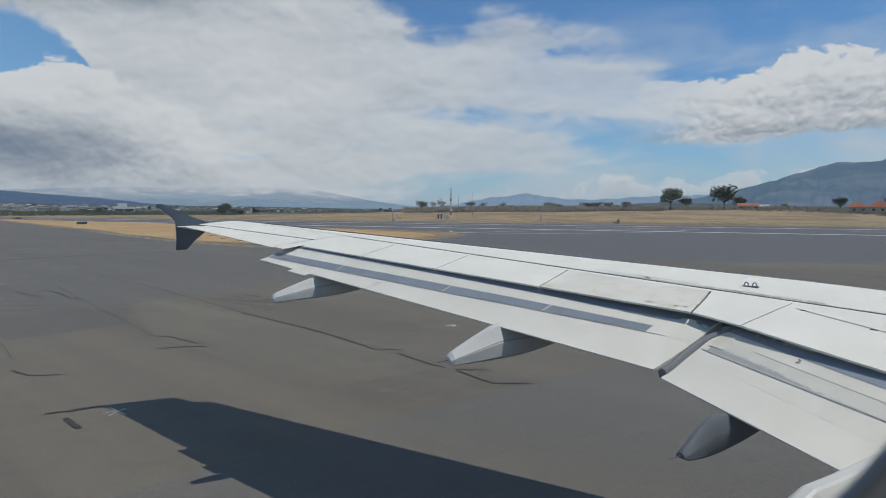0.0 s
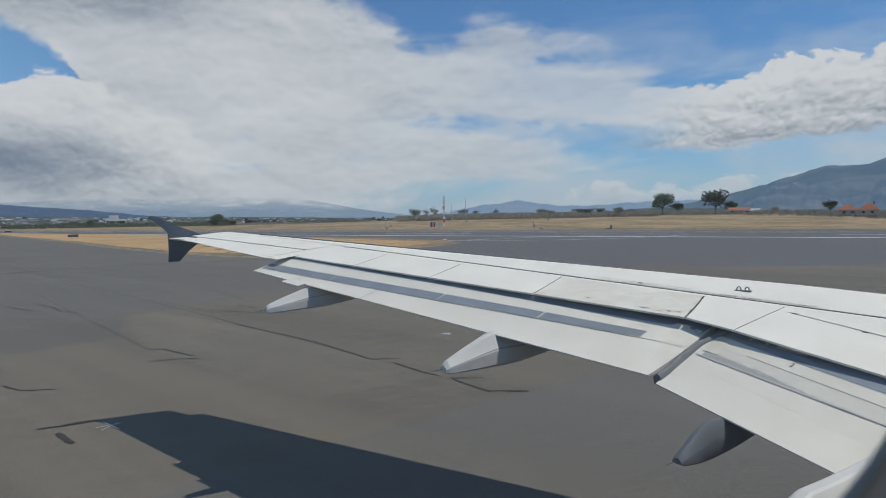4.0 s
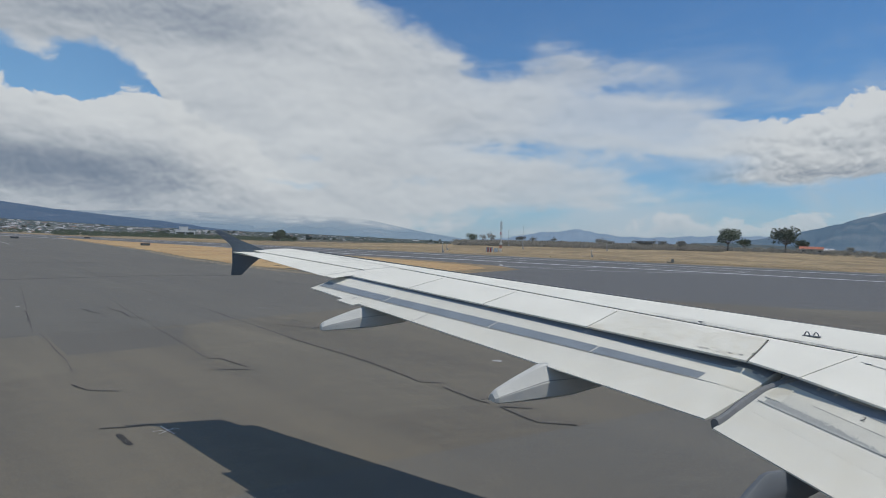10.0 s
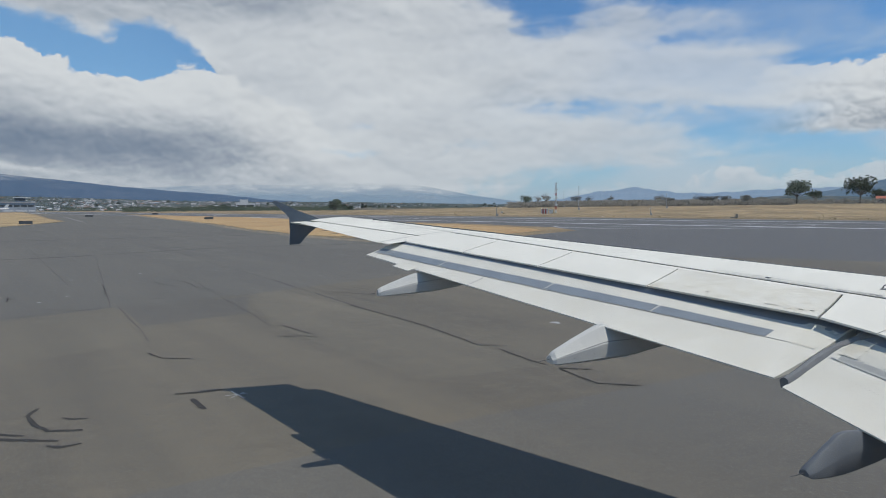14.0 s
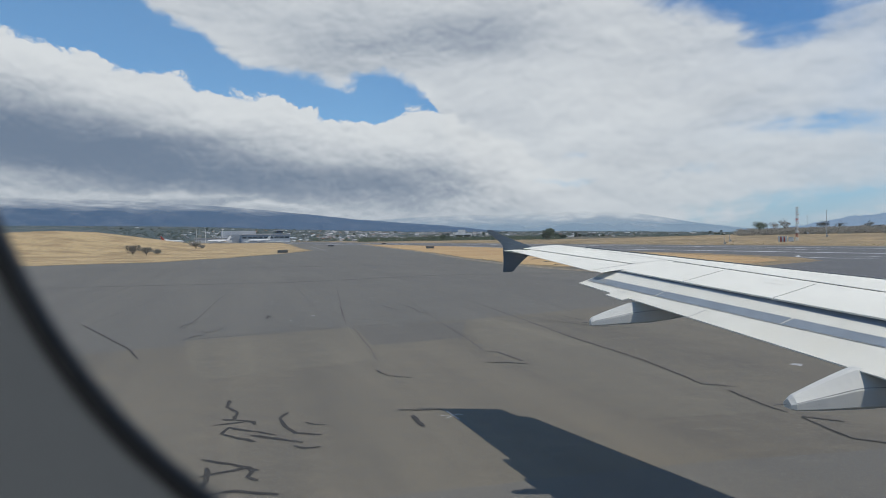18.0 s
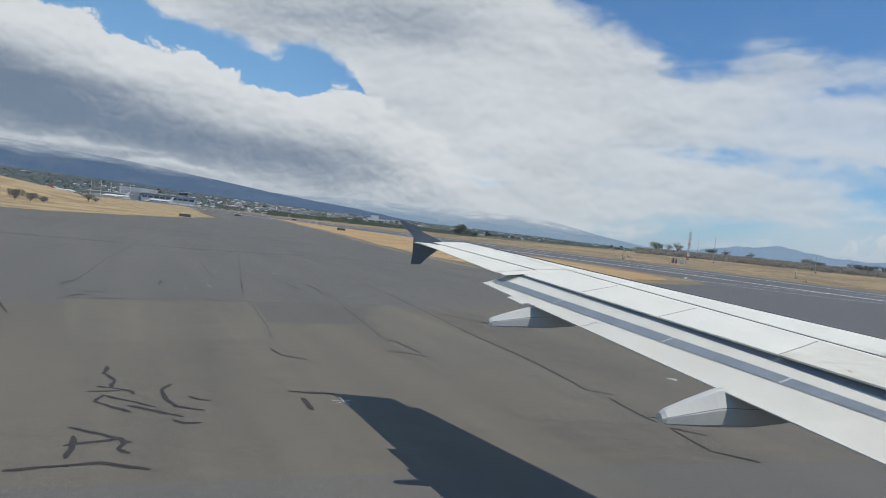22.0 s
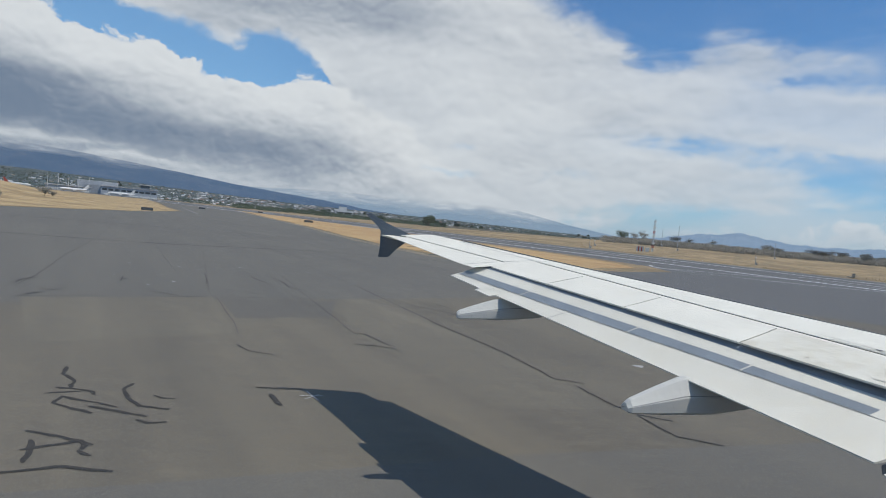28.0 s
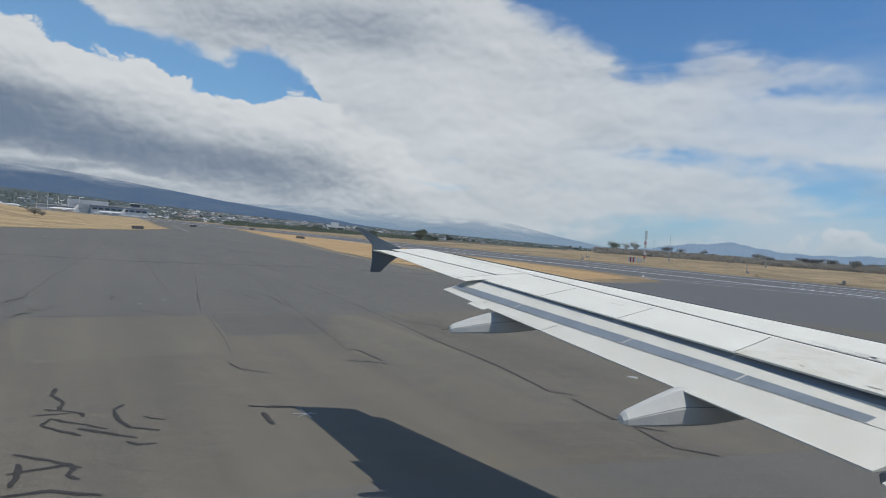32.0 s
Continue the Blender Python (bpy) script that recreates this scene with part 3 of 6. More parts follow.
WALLW = surface("white_render", (0.62, 0.61, 0.58), 0.8, vary=0.3, scale=0.4, fine=4.0, bump=0.05, per_object=0.7, tint=(0.36, 0.35, 0.33))
WALLC = surface("cream_render", (0.46, 0.41, 0.34), 0.8, vary=0.3, scale=0.4, fine=4.0, bump=0.05, per_object=0.5)
# Bluish grey wall tone with distance haze put into the colour.
HAZEWALL = surface("hazy_far_wall", (0.36, 0.38, 0.40), 0.8, vary=0.3, scale=0.2, fine=2.0, bump=0.0, tint=(0.2, 0.21, 0.22))
ROOFW = surface("pale_metal_roof", (0.60, 0.61, 0.62), 0.5, vary=0.3, scale=0.3, fine=3.0, bump=0.05, per_object=0.8, tint=(0.28, 0.25, 0.24))
ROOFR = surface("red_tile_roof", (0.38, 0.13, 0.075), 0.8, vary=0.5, scale=0.5, fine=5.0, bump=0.2)
ROOFD = surface("dark_metal_roof", (0.055, 0.065, 0.075), 0.5, vary=0.4, scale=0.3, fine=3.0, bump=0.1)
DGLASS = surface("dark_glazing", (0.035, 0.045, 0.055), 0.15, vary=0.4, scale=0.3, fine=2.0, bump=0.0)
STEEL = surface("galvanised_steel", (0.33, 0.34, 0.35), 0.45, metal=0.4, vary=0.3, scale=2.0, fine=20.0, bump=0.05)
REDP = surface("signal_red_paint", (0.42, 0.07, 0.045), 0.55, vary=0.4, scale=1.0, fine=9.0, bump=0.05)
WHITEP = surface("signal_white_paint", (0.60, 0.59, 0.57), 0.55, vary=0.3, scale=1.0, fine=9.0, bump=0.05)
BLACKP = surface("sign_black", (0.022, 0.021, 0.020), 0.5, vary=0.4, scale=2.0, fine=14.0, bump=0.05)
CONC = surface("pale_concrete", (0.30, 0.275, 0.23), 0.9, vary=0.5, scale=0.3, fine=4.0, bump=0.1)
TYRE = surface("tyre_rubber", (0.02, 0.02, 0.02), 0.8, vary=0.4, scale=5.0, fine=40.0, bump=0.2)
# Each hill's bluish or pale glow is distance haze put into emission.
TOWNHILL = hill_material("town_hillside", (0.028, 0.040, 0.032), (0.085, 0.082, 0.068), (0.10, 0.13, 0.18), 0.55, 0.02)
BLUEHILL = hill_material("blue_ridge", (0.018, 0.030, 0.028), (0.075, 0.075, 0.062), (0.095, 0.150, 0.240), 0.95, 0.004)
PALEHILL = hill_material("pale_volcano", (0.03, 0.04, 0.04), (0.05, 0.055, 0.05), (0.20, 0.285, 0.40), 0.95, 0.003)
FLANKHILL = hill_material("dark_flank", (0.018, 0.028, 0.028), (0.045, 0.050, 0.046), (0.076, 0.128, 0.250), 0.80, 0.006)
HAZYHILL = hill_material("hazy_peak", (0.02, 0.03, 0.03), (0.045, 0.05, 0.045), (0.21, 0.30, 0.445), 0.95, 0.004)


def cloud_capped(m, lo, hi):
    """The summit goes into the cloud base."""
    t = m.node_tree
    out = next(n for n in t.nodes if n.type == "OUTPUT_MATERIAL")
    sep = t.nodes.new("ShaderNodeSeparateXYZ")
    co = t.nodes.new("ShaderNodeTexCoord").outputs["Object"]
    t.links.new(co, sep.inputs[0])
    wisp = noise_(t, co, 0.006, 6.0, 0.6)
    z = math_(t, "ADD", sep.outputs[2], math_(t, "MULTIPLY", math_(t, "SUBTRACT", wisp, 0.5), 140.0))
    mix = t.nodes.new("ShaderNodeMixShader")
    t.links.new(ramp(t, z, float(lo), float(hi)), mix.inputs[0])
    t.links.new(t.nodes["Principled BSDF"].outputs[0], mix.inputs[1])
    t.links.new(t.nodes.new("ShaderNodeBsdfTransparent").outputs[0], mix.inputs[2])
    t.links.new(mix.outputs[0], out.inputs[0])


cloud_capped(PALEHILL, 45, 175)
cloud_capped(FLANKHILL, 115, 230)


def mixed_houses(name):
    """Each far house has its own pale, grey or rusty tone."""
    m = surface(name, (0.60, 0.60, 0.60), 0.8, vary=0.2, scale=0.1, fine=1.0, bump=0.0)
    t = m.node_tree
    r = t.nodes.new("ShaderNodeNewGeometry").outputs["Random Per Island"]
    c = mixc(t, ramp(t, r, 0.55, 0.95), (0.16, 0.165, 0.17), (0.50, 0.50, 0.50))
    c = mixc(t, ramp(t, r, 0.12, 0.08), c, (0.26, 0.15, 0.11))
    t.links.new(c, t.nodes["Principled BSDF"].inputs["Base Color"])
    return m


TOWNMIX = mixed_houses("far_house_tones")


# ---- the airliner ----
plane = thing("airliner", (0, 0, 0), "white narrow-body airliner with dark blue wingtip fence and lowered flaps", "airliner")


def top_plane(x, y):
    return 3.296 + 0.1388 * x + 0.1327 * y


def lead_x(y):
    return -7.95 + 0.51 * (16.9 - y)


def seam_x(y):
    return -4.68 - 0.372 * (y - 7.26)


def hinge_x(y):
    return seam_x(y) - 0.11


def shroud_x(y):
    """Trailing edge of the spoilers."""
    return -5.41 - 0.383 * (y - 6.45) if y > 6.45 else lerp(-5.41, -5.36, min(1.0, (6.45 - y) / 0.55))


def tail_x(y):
    """Trailing edge of the fixed outer wing and aileron."""
    return -8.40 - 0.297 * (y - 13.4)


def aileron_x(y):
    """Hinge line of the aileron."""
    return max(-7.70 - 0.44 * (y - 13.67), tail_x(y) + 0.3)


def crest(y):
    ch = lead_x(y) - shroud_x(y)
    xc = lead_x(y) - 0.27 * ch
    return xc, top_plane(xc, y) - 0.035


def upper(x, y):
    """Height of the wing's upper skin."""
    xc, zc = crest(y)
    xl = lead_x(y)
    if x > xc:
        s = min(1.0, (x - xc) / (xl - xc))
        return zc - 0.115 * (xl - xc) / 0.8 * (1 - math.sqrt(max(0.0, 1 - s * s))) * 1.6
    xt = shroud_x(y)
    zt = top_plane(xt, y)
    if x < xt:
        return zt + 0.15 * (x - xt)
    s = min(1.0, (xc - x) / (xc - xt))
    return zt + (zc - zt) * (1 - s ** 1.25)


YS = [1.9, 2.6, 3.3, 4.0, 4.7, 5.4, 6.1, 6.5, 7.2, 8.0, 9.0, 10.0, 11.0, 12.0, 13.0, 13.35]


def wing_rows(ys, aft, n=26):
    """Closed rings from the aft edge over the top to the nose and back under."""
    rings = []
    for y in ys:
        xa, xl = aft(y), lead_x(y)
        ch = xl - xa
        top = []
        for i in range(n):
            s = 0.5 - 0.5 * math.cos(math.pi * i / (n - 1))
            x = lerp(xa, xl, s ** 0.85)
            top.append((x, y, upper(x, y)))
        zl = top[-1][2]
        low = []
        for i in range(1, 9):
            s = i / 9
            low.append((lerp(xl, xa, s), y, zl - 0.085 * ch * math.sin(math.pi * min(1, 0.08 + s * 0.8)) ** 0.7 + (upper(xa, y) - 0.10 - zl) * s * s))
        rings.append(top + low)
    return rings


wing = part("left_wing", loft(wing_rows(YS, seam_x)), WHITE, plane, "white left wing skin with panel seams", smooth=True)
tip_ys = [13.36, 13.8, 14.4, 15.0, 15.6, 16.2, 16.7, 16.95]
part("wing_tip", loft(wing_rows(tip_ys, lambda y: aileron_x(y) + 0.012)), WHITE, plane, smooth=True)


def skin_strip(y0, y1, f0, f1, lift, n=8, m=4):
    """A patch that lies on the upper skin between two spanwise lines."""
    rows = []
    for i in range(n + 1):
        y = lerp(y0, y1, i / n)
        rows.append([(lerp(f0(y), f1(y), j / m), y, upper(lerp(f0(y), f1(y), j / m), y) + lift) for j in range(m + 1)])
    return sheet(rows)


part("aileron", skin_strip(13.42, 16.62, aileron_x, tail_x, -0.004, 12, 6), WHITE, plane, smooth=True)
part("aileron_edge", loft([[(tail_x(y) + d, y, upper(tail_x(y), y) - e) for d, e in ((0.004, 0.006), (0.3, 0.02), (0.3, 0.045), (0.02, 0.014))] for y in (13.42, 15, 16.62)]), WHITE_WORN, plane)
part("tip_cap", loft([[(tail_x(y) + d - e * 0.4, y, upper(tail_x(y), y) + f) for d, f in ((-0.02, 0), (0.36, 0.012), (0.36, -0.09), (0.0, -0.03))] for y, e in ((16.64, 0), (16.80, 0.05), (16.96, 0.30))]), WHITE, plane, smooth=False)
part("skin_seam", skin_strip(1.95, 15.9, lambda y: seam_x(y) + 0.0065, lambda y: seam_x(y) - 0.0065, 0.005, 60, 1), SEAM, wing)
part("skin_seam", skin_strip(13.4, 16.5, lambda y: aileron_x(y) + 0.010, lambda y: aileron_x(y) - 0.006, 0.006, 20, 1), SEAM, wing)
part("end_fairing", skin_strip(13.10, 13.40, lambda y: seam_x(y) - 0.03, lambda y: tail_x(y) + 0.02, 0.002, 3, 10), WHITE, plane, smooth=True)
part("skin_seam", skin_strip(13.395, 13.412, lambda y: seam_x(y) - 0.03, lambda y: tail_x(y) + 0.02, 0.008, 1, 8), SEAM, wing)
part("fixed_skin", skin_strip(1.95, 13.1, lambda y: seam_x(y) - 0.02, lambda y: hinge_x(y) + 0.004, -0.004, 40, 2), WHITE, wing, smooth=True)


# spoilers: plates hinged along their forward edge, cut square to the hinge
def spoiler(y0, y1, paint, label):
    skew = 0.36
    top, n, m = [], 10, 5
    for i in range(n + 1):
        row = []
        for j in range(m + 1):
            q = j / m
            yy = lerp(y0, y1, i / n)
            ch = hinge_x(yy) - shroud_x(yy)
            y = yy + (1 - q) * skew * ch if yy > 6.2 else yy + (1 - q) * 0.05
            x = lerp(hinge_x(y) - 0.004, shroud_x(yy), q)
            row.append((x, y, upper(x, y) + 0.004 * (1 - q)))
        top.append(row)
    bm = sheet(top)
    ret = bmesh.ops.extrude_face_region(bm, geom=bm.faces[:])
    for v in ret["geom"]:
        if isinstance(v, bmesh.types.BMVert):
            v.co.z -= 0.022
    return part("spoiler", bm, paint, plane, label, smooth=False)


GAP = 0.011
cuts = [13.08, 11.62, 10.07, 8.36, 6.47]
for k, (a, b) in enumerate(zip(cuts, cuts[1:])):
    spoiler(b + GAP, a - GAP, WHITE_WORN if k == 3 else WHITE, "white spoiler panel, worn and grimy" if k == 3 else "")
spoiler(5.885, 6.455, WHITE, "")
spoiler(2.2, 5.87, WHITE, "")
# the cove behind the rear spar
part("flap_cove", loft([[(hinge_x(y) + 0.05, y, upper(hinge_x(y), y) - 0.05), (shroud_x(y) + 0.08, y, upper(shroud_x(y), y) - 0.035), (shroud_x(y) + 0.10, y, upper(shroud_x(y), y) - 0.05),
                        (hinge_x(y) - 0.12, y, upper(hinge_x(y), y) - 0.12), (hinge_x(y) - 0.02, y, upper(hinge_x(y), y) - 0.52), (hinge_x(y) + 0.05, y, upper(hinge_x(y), y) - 0.52)] for y in YS[:-2] + [13.1]]), COVE, plane, "dark blue-grey slot behind the spoilers")


# plate added below the slot to stop sun leaking into the wing's shadow
def slot_plate(ys, nose, top):
    rows = []
    for y in ys:
        x0 = nose(y)
        rows.append([(hinge_x(y) - 0.05, y, upper(hinge_x(y), y) - 0.40), (lerp(hinge_x(y), x0, 0.6), y, top(x0, y) - 0.06), (x0 - 0.03, y, top(x0 - 0.03, y) - 0.03)])
    return sheet(rows)


# flaps
def flap_plane(x, y):
    return 3.236 + 0.2446 * x + 0.1917 * y


def flap_nose(y):
    return shroud_x(y) + table(((6.0, 0.24), (13.4, 0.16)), y)


def flap_tail(y):
    return -6.30 - 0.329 * (y - 6.22)


def flap_top(x, y):
    a, b = flap_nose(y), flap_tail(y)
    s = (a - x) / (a - b)
    return flap_plane(x, y) + table(((6.3, 0.15), (7.0, 0.164), (8.35, 0.178), (9.7, 0.17), (12.0, 0.137), (13.4, 0.12)), y) * max(0.0, 1 - s) ** 1.4 - 0.5 * max(0, 0.13 - s) ** 1.5


def flap_rings(ys, nose, tail, top, n=16, depth=0.15):
    rings = []
    for y in ys:
        a, b = nose(y), tail(y)
        up = [(lerp(a, b, (i / n) ** 1.3), y, top(lerp(a, b, (i / n) ** 1.3), y)) for i in range(n + 1)]
        dn = [(lerp(b, a, i / 6), y, top(lerp(b, a, i / 6), y) - 0.014 - depth * math.sin(math.pi * min(0.94, i / 6) * 0.62) ** 1.4) for i in range(7)]
        rings.append(up + dn)
    return rings


flap_ys = [6.24, 6.9, 7.7, 8.5, 9.3, 10.1, 10.9, 11.7, 12.5, 13.1, 13.36]
outer_flap = part("outer_flap", loft(flap_rings(flap_ys, flap_nose, flap_tail, flap_top)), FLAP_PAINT, plane, "white outer flap with a bare metal band", smooth=True)


def flap_patch(name, y0, y1, f0, f1, lift, mat, parent, top=None, n=12, m=3, label=""):
    top = top or flap_top
    rows = []
    for i in range(n + 1):
        y = lerp(y0, y1, i / n)
        rows.append([(lerp(f0(y), f1(y), j / m), y, top(lerp(f0(y), f1(y), j / m), y) + lift) for j in range(m + 1)])
    return part(name, sheet(rows), mat, parent, label, smooth=True)


band0 = lambda y: -5.71 - 0.397 * (y - 6.75)
band1 = lambda y: band0(y) - table(((6.6, 0.13), (9.4, 0.17), (13.3, 0.17)), y)
band_cuts = [13.34, 11.66, 9.55, 8.02, 6.75]
for a, b in zip(band_cuts, band_cuts[1:]):
    flap_patch("metal_band", b + 0.012, a - 0.012, band0, band1, 0.004, METAL, outer_flap, label="bare grey aluminium wear band")
flap_patch("band_edge", 6.4, 13.3, lambda y: band1(y) - 0.012, lambda y: band1(y) - 0.02, 0.004, SEAM, outer_flap, n=30, m=1)
for y in (10.6, 12.2):
    flap_patch("rivet_joint", y, y + 0.012, lambda y: band1(y) - 0.06, flap_tail, 0.004, RUBBER, outer_flap, n=1, m=6)
flap_patch("corner_plate", 6.29, 6.56, lambda y: -5.50 - 0.35 * (y - 6.29), lambda y: -5.70 - 0.30 * (y - 6.29), 0.006, WHITE_WORN, outer_flap, label="worn white cover plate")
flap_patch("latch_plate", 6.265, 6.36, lambda y: -5.35, lambda y: -5.415, 0.010, METAL_DULL, outer_flap, label="small silver latch plate")
flap_patch("latch_plate", 6.285, 6.315, lambda y: -5.362, lambda y: -5.40, 0.013, WHITE, outer_flap)
# small cut steps in the trailing edge
for y0, y1, d in ((11.92, 12.36, 0.11),):
    bm = loft([[(flap_tail(y) + 0.08, y, flap_top(flap_tail(y) + 0.08, y) + 0.003), (flap_tail(y) - d, y, flap_top(flap_tail(y) - d, y) + 0.003), (flap_tail(y) - d, y, flap_top(flap_tail(y) - d, y) - 0.009), (flap_tail(y) + 0.08, y, flap_top(flap_tail(y) + 0.08, y) - 0.012)] for y in (y0, y1)])
    part("edge_plate", bm, FLAP_PAINT, outer_flap)


def in_top(x, y):
    s = (-5.12 - x) / 1.2
    return 4.161 + 0.30 * x + 0.09 * y + 0.165 * max(0.0, 1 - max(0.0, s)) ** 1.5 - 0.5 * max(0, 0.12 - s) ** 1.5


in_tail = lambda y: -6.31 - 0.125 * (6.12 - y)
in_ys = [2.05, 2.8, 3.6, 4.4, 5.2, 6.0, 6.14]
inner_flap = part("inner_flap", loft(flap_rings(in_ys, lambda y: -5.12, in_tail, in_top, depth=0.2)), FLAP_PAINT, plane, "white inner flap with a polished forward half", smooth=True)
wear0 = lambda y: -5.468 - 0.098 * (6.12 - y)
wear1 = lambda y: -5.688 - 0.076 * (6.1 - y)
flap_patch("polished_panel", 2.1, 6.04, wear0, wear1, 0.004, SCUFF, inner_flap, in_top, 14, 5, "rubbed satin metal panel")
flap_patch("panel_seam", 2.1, 5.62, lambda y: wear0(y) + 0.004, lambda y: wear0(y) - 0.002, 0.007, RUBBER, inner_flap, in_top, 14, 1)
flap_patch("panel_seam", 2.1, 6.1, lambda y: wear1(y) - 0.012, lambda y: wear1(y) - 0.017, 0.007, RUBBER, inner_flap, in_top, 14, 1)
flap_patch("wear_border", 2.1, 6.1, lambda y: wear1(y) + 0.004, lambda y: wear1(y) - 0.012, 0.006, METAL_DULL, inner_flap, in_top, 14, 1)
flap_patch("corner_plate", 5.90, 6.08, lambda y: -5.36, lambda y: -5.62, 0.010, WHITE_WORN, inner_flap, in_top, 3, 6, "worn white corner plate with rivets")


for y0, y1 in ((5.11, 5.43), (5.53, 5.56), (5.71, 5.74)):
    flap_patch("slot_fitting", y0, y1, lambda y: -5.262, lambda y: -5.302, 0.014, METAL_DULL, inner_flap, in_top, 2, 1, "pale metal fitting in the slot")
# rows of rivet heads
for k in range(48):
    y = 6.05 - k * 0.046
    bm = bmesh.new()
    bmesh.ops.create_uvsphere(bm, u_segments=6, v_segments=4, radius=0.0046)
    x = -5.857 - 0.129 * (6.12 - y)
    rv = part("rivet", bm, RUBBER, inner_flap)
    rv.location = (x, y, in_top(x, y) + 0.001)
for k in range(11):
    q = k / 10
    for x0, y0, x1, y1 in ((-5.40, 6.285, -6.18, 6.31), (-5.62, 6.35, -6.05, 6.40)):
        bm = bmesh.new()
        bmesh.ops.create_uvsphere(bm, u_segments=6, v_segments=4, radius=0.0036)
        x, y = lerp(x0, x1, q), lerp(y0, y1, q)
        rv = part("rivet", bm, RUBBER, outer_flap)
        rv.location = (x, y, flap_top(x, y) + 0.002)
part("slot_floor", slot_plate([6.2, 7.5, 9.0, 10.5, 12.0, 13.3], flap_nose, flap_top), COVE, plane)
part("slot_floor", slot_plate([2.0, 3.4, 4.8, 6.2], lambda y: -5.12, in_top), COVE, plane)
# Dark strips over the flap noses: shade inside the slot, put into colour.
flap_patch("slot_liner", 6.26, 13.34, lambda y: flap_nose(y) - 0.004, lambda y: shroud_x(y) - table(((6.2, -0.045), (6.6, -0.015), (7.3, 0.008), (8.3, 0.03), (13.4, 0.035)), y), 0.004, COVE, outer_flap, n=30, m=6, label="dark blue-grey flap nose strip, coloured for shade in the slot")
flap_patch("slot_liner", 2.06, 6.13, lambda y: -5.125, lambda y: -5.325 - 0.09 * (6.12 - y), 0.004, COVE, inner_flap, in_top, 10, 5, "dark blue-grey flap nose strip, coloured for shade in the slot")
# the rubbing seal between the two flaps
seal_rows = []
for k in range(29):
    q = k / 28
    x = lerp(-5.10, -6.24, q)
    z = lerp(in_top(x, 6.14), flap_top(x, 6.24), 0.5) - 0.05
    y = table(((-6.30, 6.175), (-6.10, 6.18), (-5.85, 6.205), (-5.69, 6.205), (-5.5, 6.175), (-5.35, 6.10), (-5.2, 5.985), (-5.08, 5.88)), x)
    seal_rows.append([(x, y - 0.046, z + 0.045), (x, y - 0.030, z + 0.066), (x, y, z + 0.076), (x, y + 0.030, z + 0.062), (x, y + 0.055, z + 0.035), (x, 6.21, z - 0.04), (x, 6.12, z - 0.04)])
part("flap_seal", loft(seal_rows), RUBBER, plane, "grey rubber seal between the flaps", smooth=True)


# flap track fairings
def fairing(y, width, rows, paint=None):
    """A canoe under the flap; rows of (x, bottom, top, share of the width)."""
    n, rings = 24, []
    keys = [r[0] for r in rows]
    for k in range(n + 1):
        q = (k / n) ** 1.25
        x = lerp(keys[0], keys[-1], q)
        at = lambda i: table([(r[0], r[i]) for r in rows], x)
        zb, zt, w = at(1), at(2), at(3) * width
        h = zt - zb
        half = [(0.10, 0.0), (0.42, 0.02), (0.50, 0.10), (0.49, 0.50), (0.46, 0.56), (0.18, 0.96), (0.10, 1.0)]
        ring = [(x, y + w * u, zb + h * v) for u, v in half] + [(x, y - w * u, zb + h * v) for u, v in half[::-1]]
        rings.append(ring)
    ob = part("flap_fairing", loft(rings), paint or FAIR, plane, "canoe-shaped flap track fairing, coloured dark for the flap's shade" if paint else "white canoe-shaped flap track fairing", smooth=bool(paint))
    x0, zb, zt = rows[0][:3]
    part("static_wick", rod(0.004, 0.003, (x0 + 0.03, y, lerp(zb, zt, 0.5)), (x0 - 0.15, y, lerp(zb, zt, 0.35)), 5), SEAM, ob)
    if paint:
        return ob
    # the crease joint that runs along the inboard cheek
    crease = []
    for r in rings[1:15]:
        a, b = r[9], r[10]
        crease.append([(a[0], a[1] - 0.003, a[2]), (a[0], a[1] - 0.003, a[2] - 0.007)])
    part("fairing_joint", sheet(crease), RUBBER, ob)
    for r in rings[4:14:3]:
        bm = bmesh.new()
        bmesh.ops.create_uvsphere(bm, u_segments=6, v_segments=4, radius=0.006)
        rv = part("rivet", bm, RUBBER, ob)
        rv.location = (r[10][0], lerp(r[10][1], r[11][1], 0.5) - 0.002, lerp(r[10][2], r[11][2], 0.5))
    return ob


fairing(11.85, 0.26, ((-8.84, 3.10, 3.20, 0.45), (-8.81, 3.09, 3.23, 0.58), (-8.55, 3.10, 3.33, 0.85), (-8.20, 3.115, 3.45, 1.0), (-7.9, 3.13, 3.50, 1.0), (-7.4, 3.20, 3.52, 1.0), (-6.6, 3.42, 3.62, 0.6)))
fairing(8.22, 0.34, ((-7.68, 2.70, 2.79, 0.45), (-7.65, 2.685, 2.83, 0.58), (-7.32, 2.69, 2.985, 0.85), (-6.98, 2.70, 3.13, 1.0), (-6.6, 2.72, 3.12, 1.0), (-6.0, 2.82, 3.15, 1.0), (-5.2, 3.05, 3.28, 0.6)))
# This fairing's dark tone stands in for the flap's shadow on it.
fairing(5.28, 0.17, ((-7.05, 2.40, 2.45, 0.55), (-7.02, 2.385, 2.48, 0.75), (-6.86, 2.372, 2.59, 0.92), (-6.66, 2.375, 2.715, 1.0), (-6.45, 2.40, 2.70, 1.0), (-6.3, 2.42, 2.68, 1.0), (-5.9, 2.50, 2.72, 1.0), (-5.0, 2.80, 2.95, 0.6)), FAIR_SHADE)
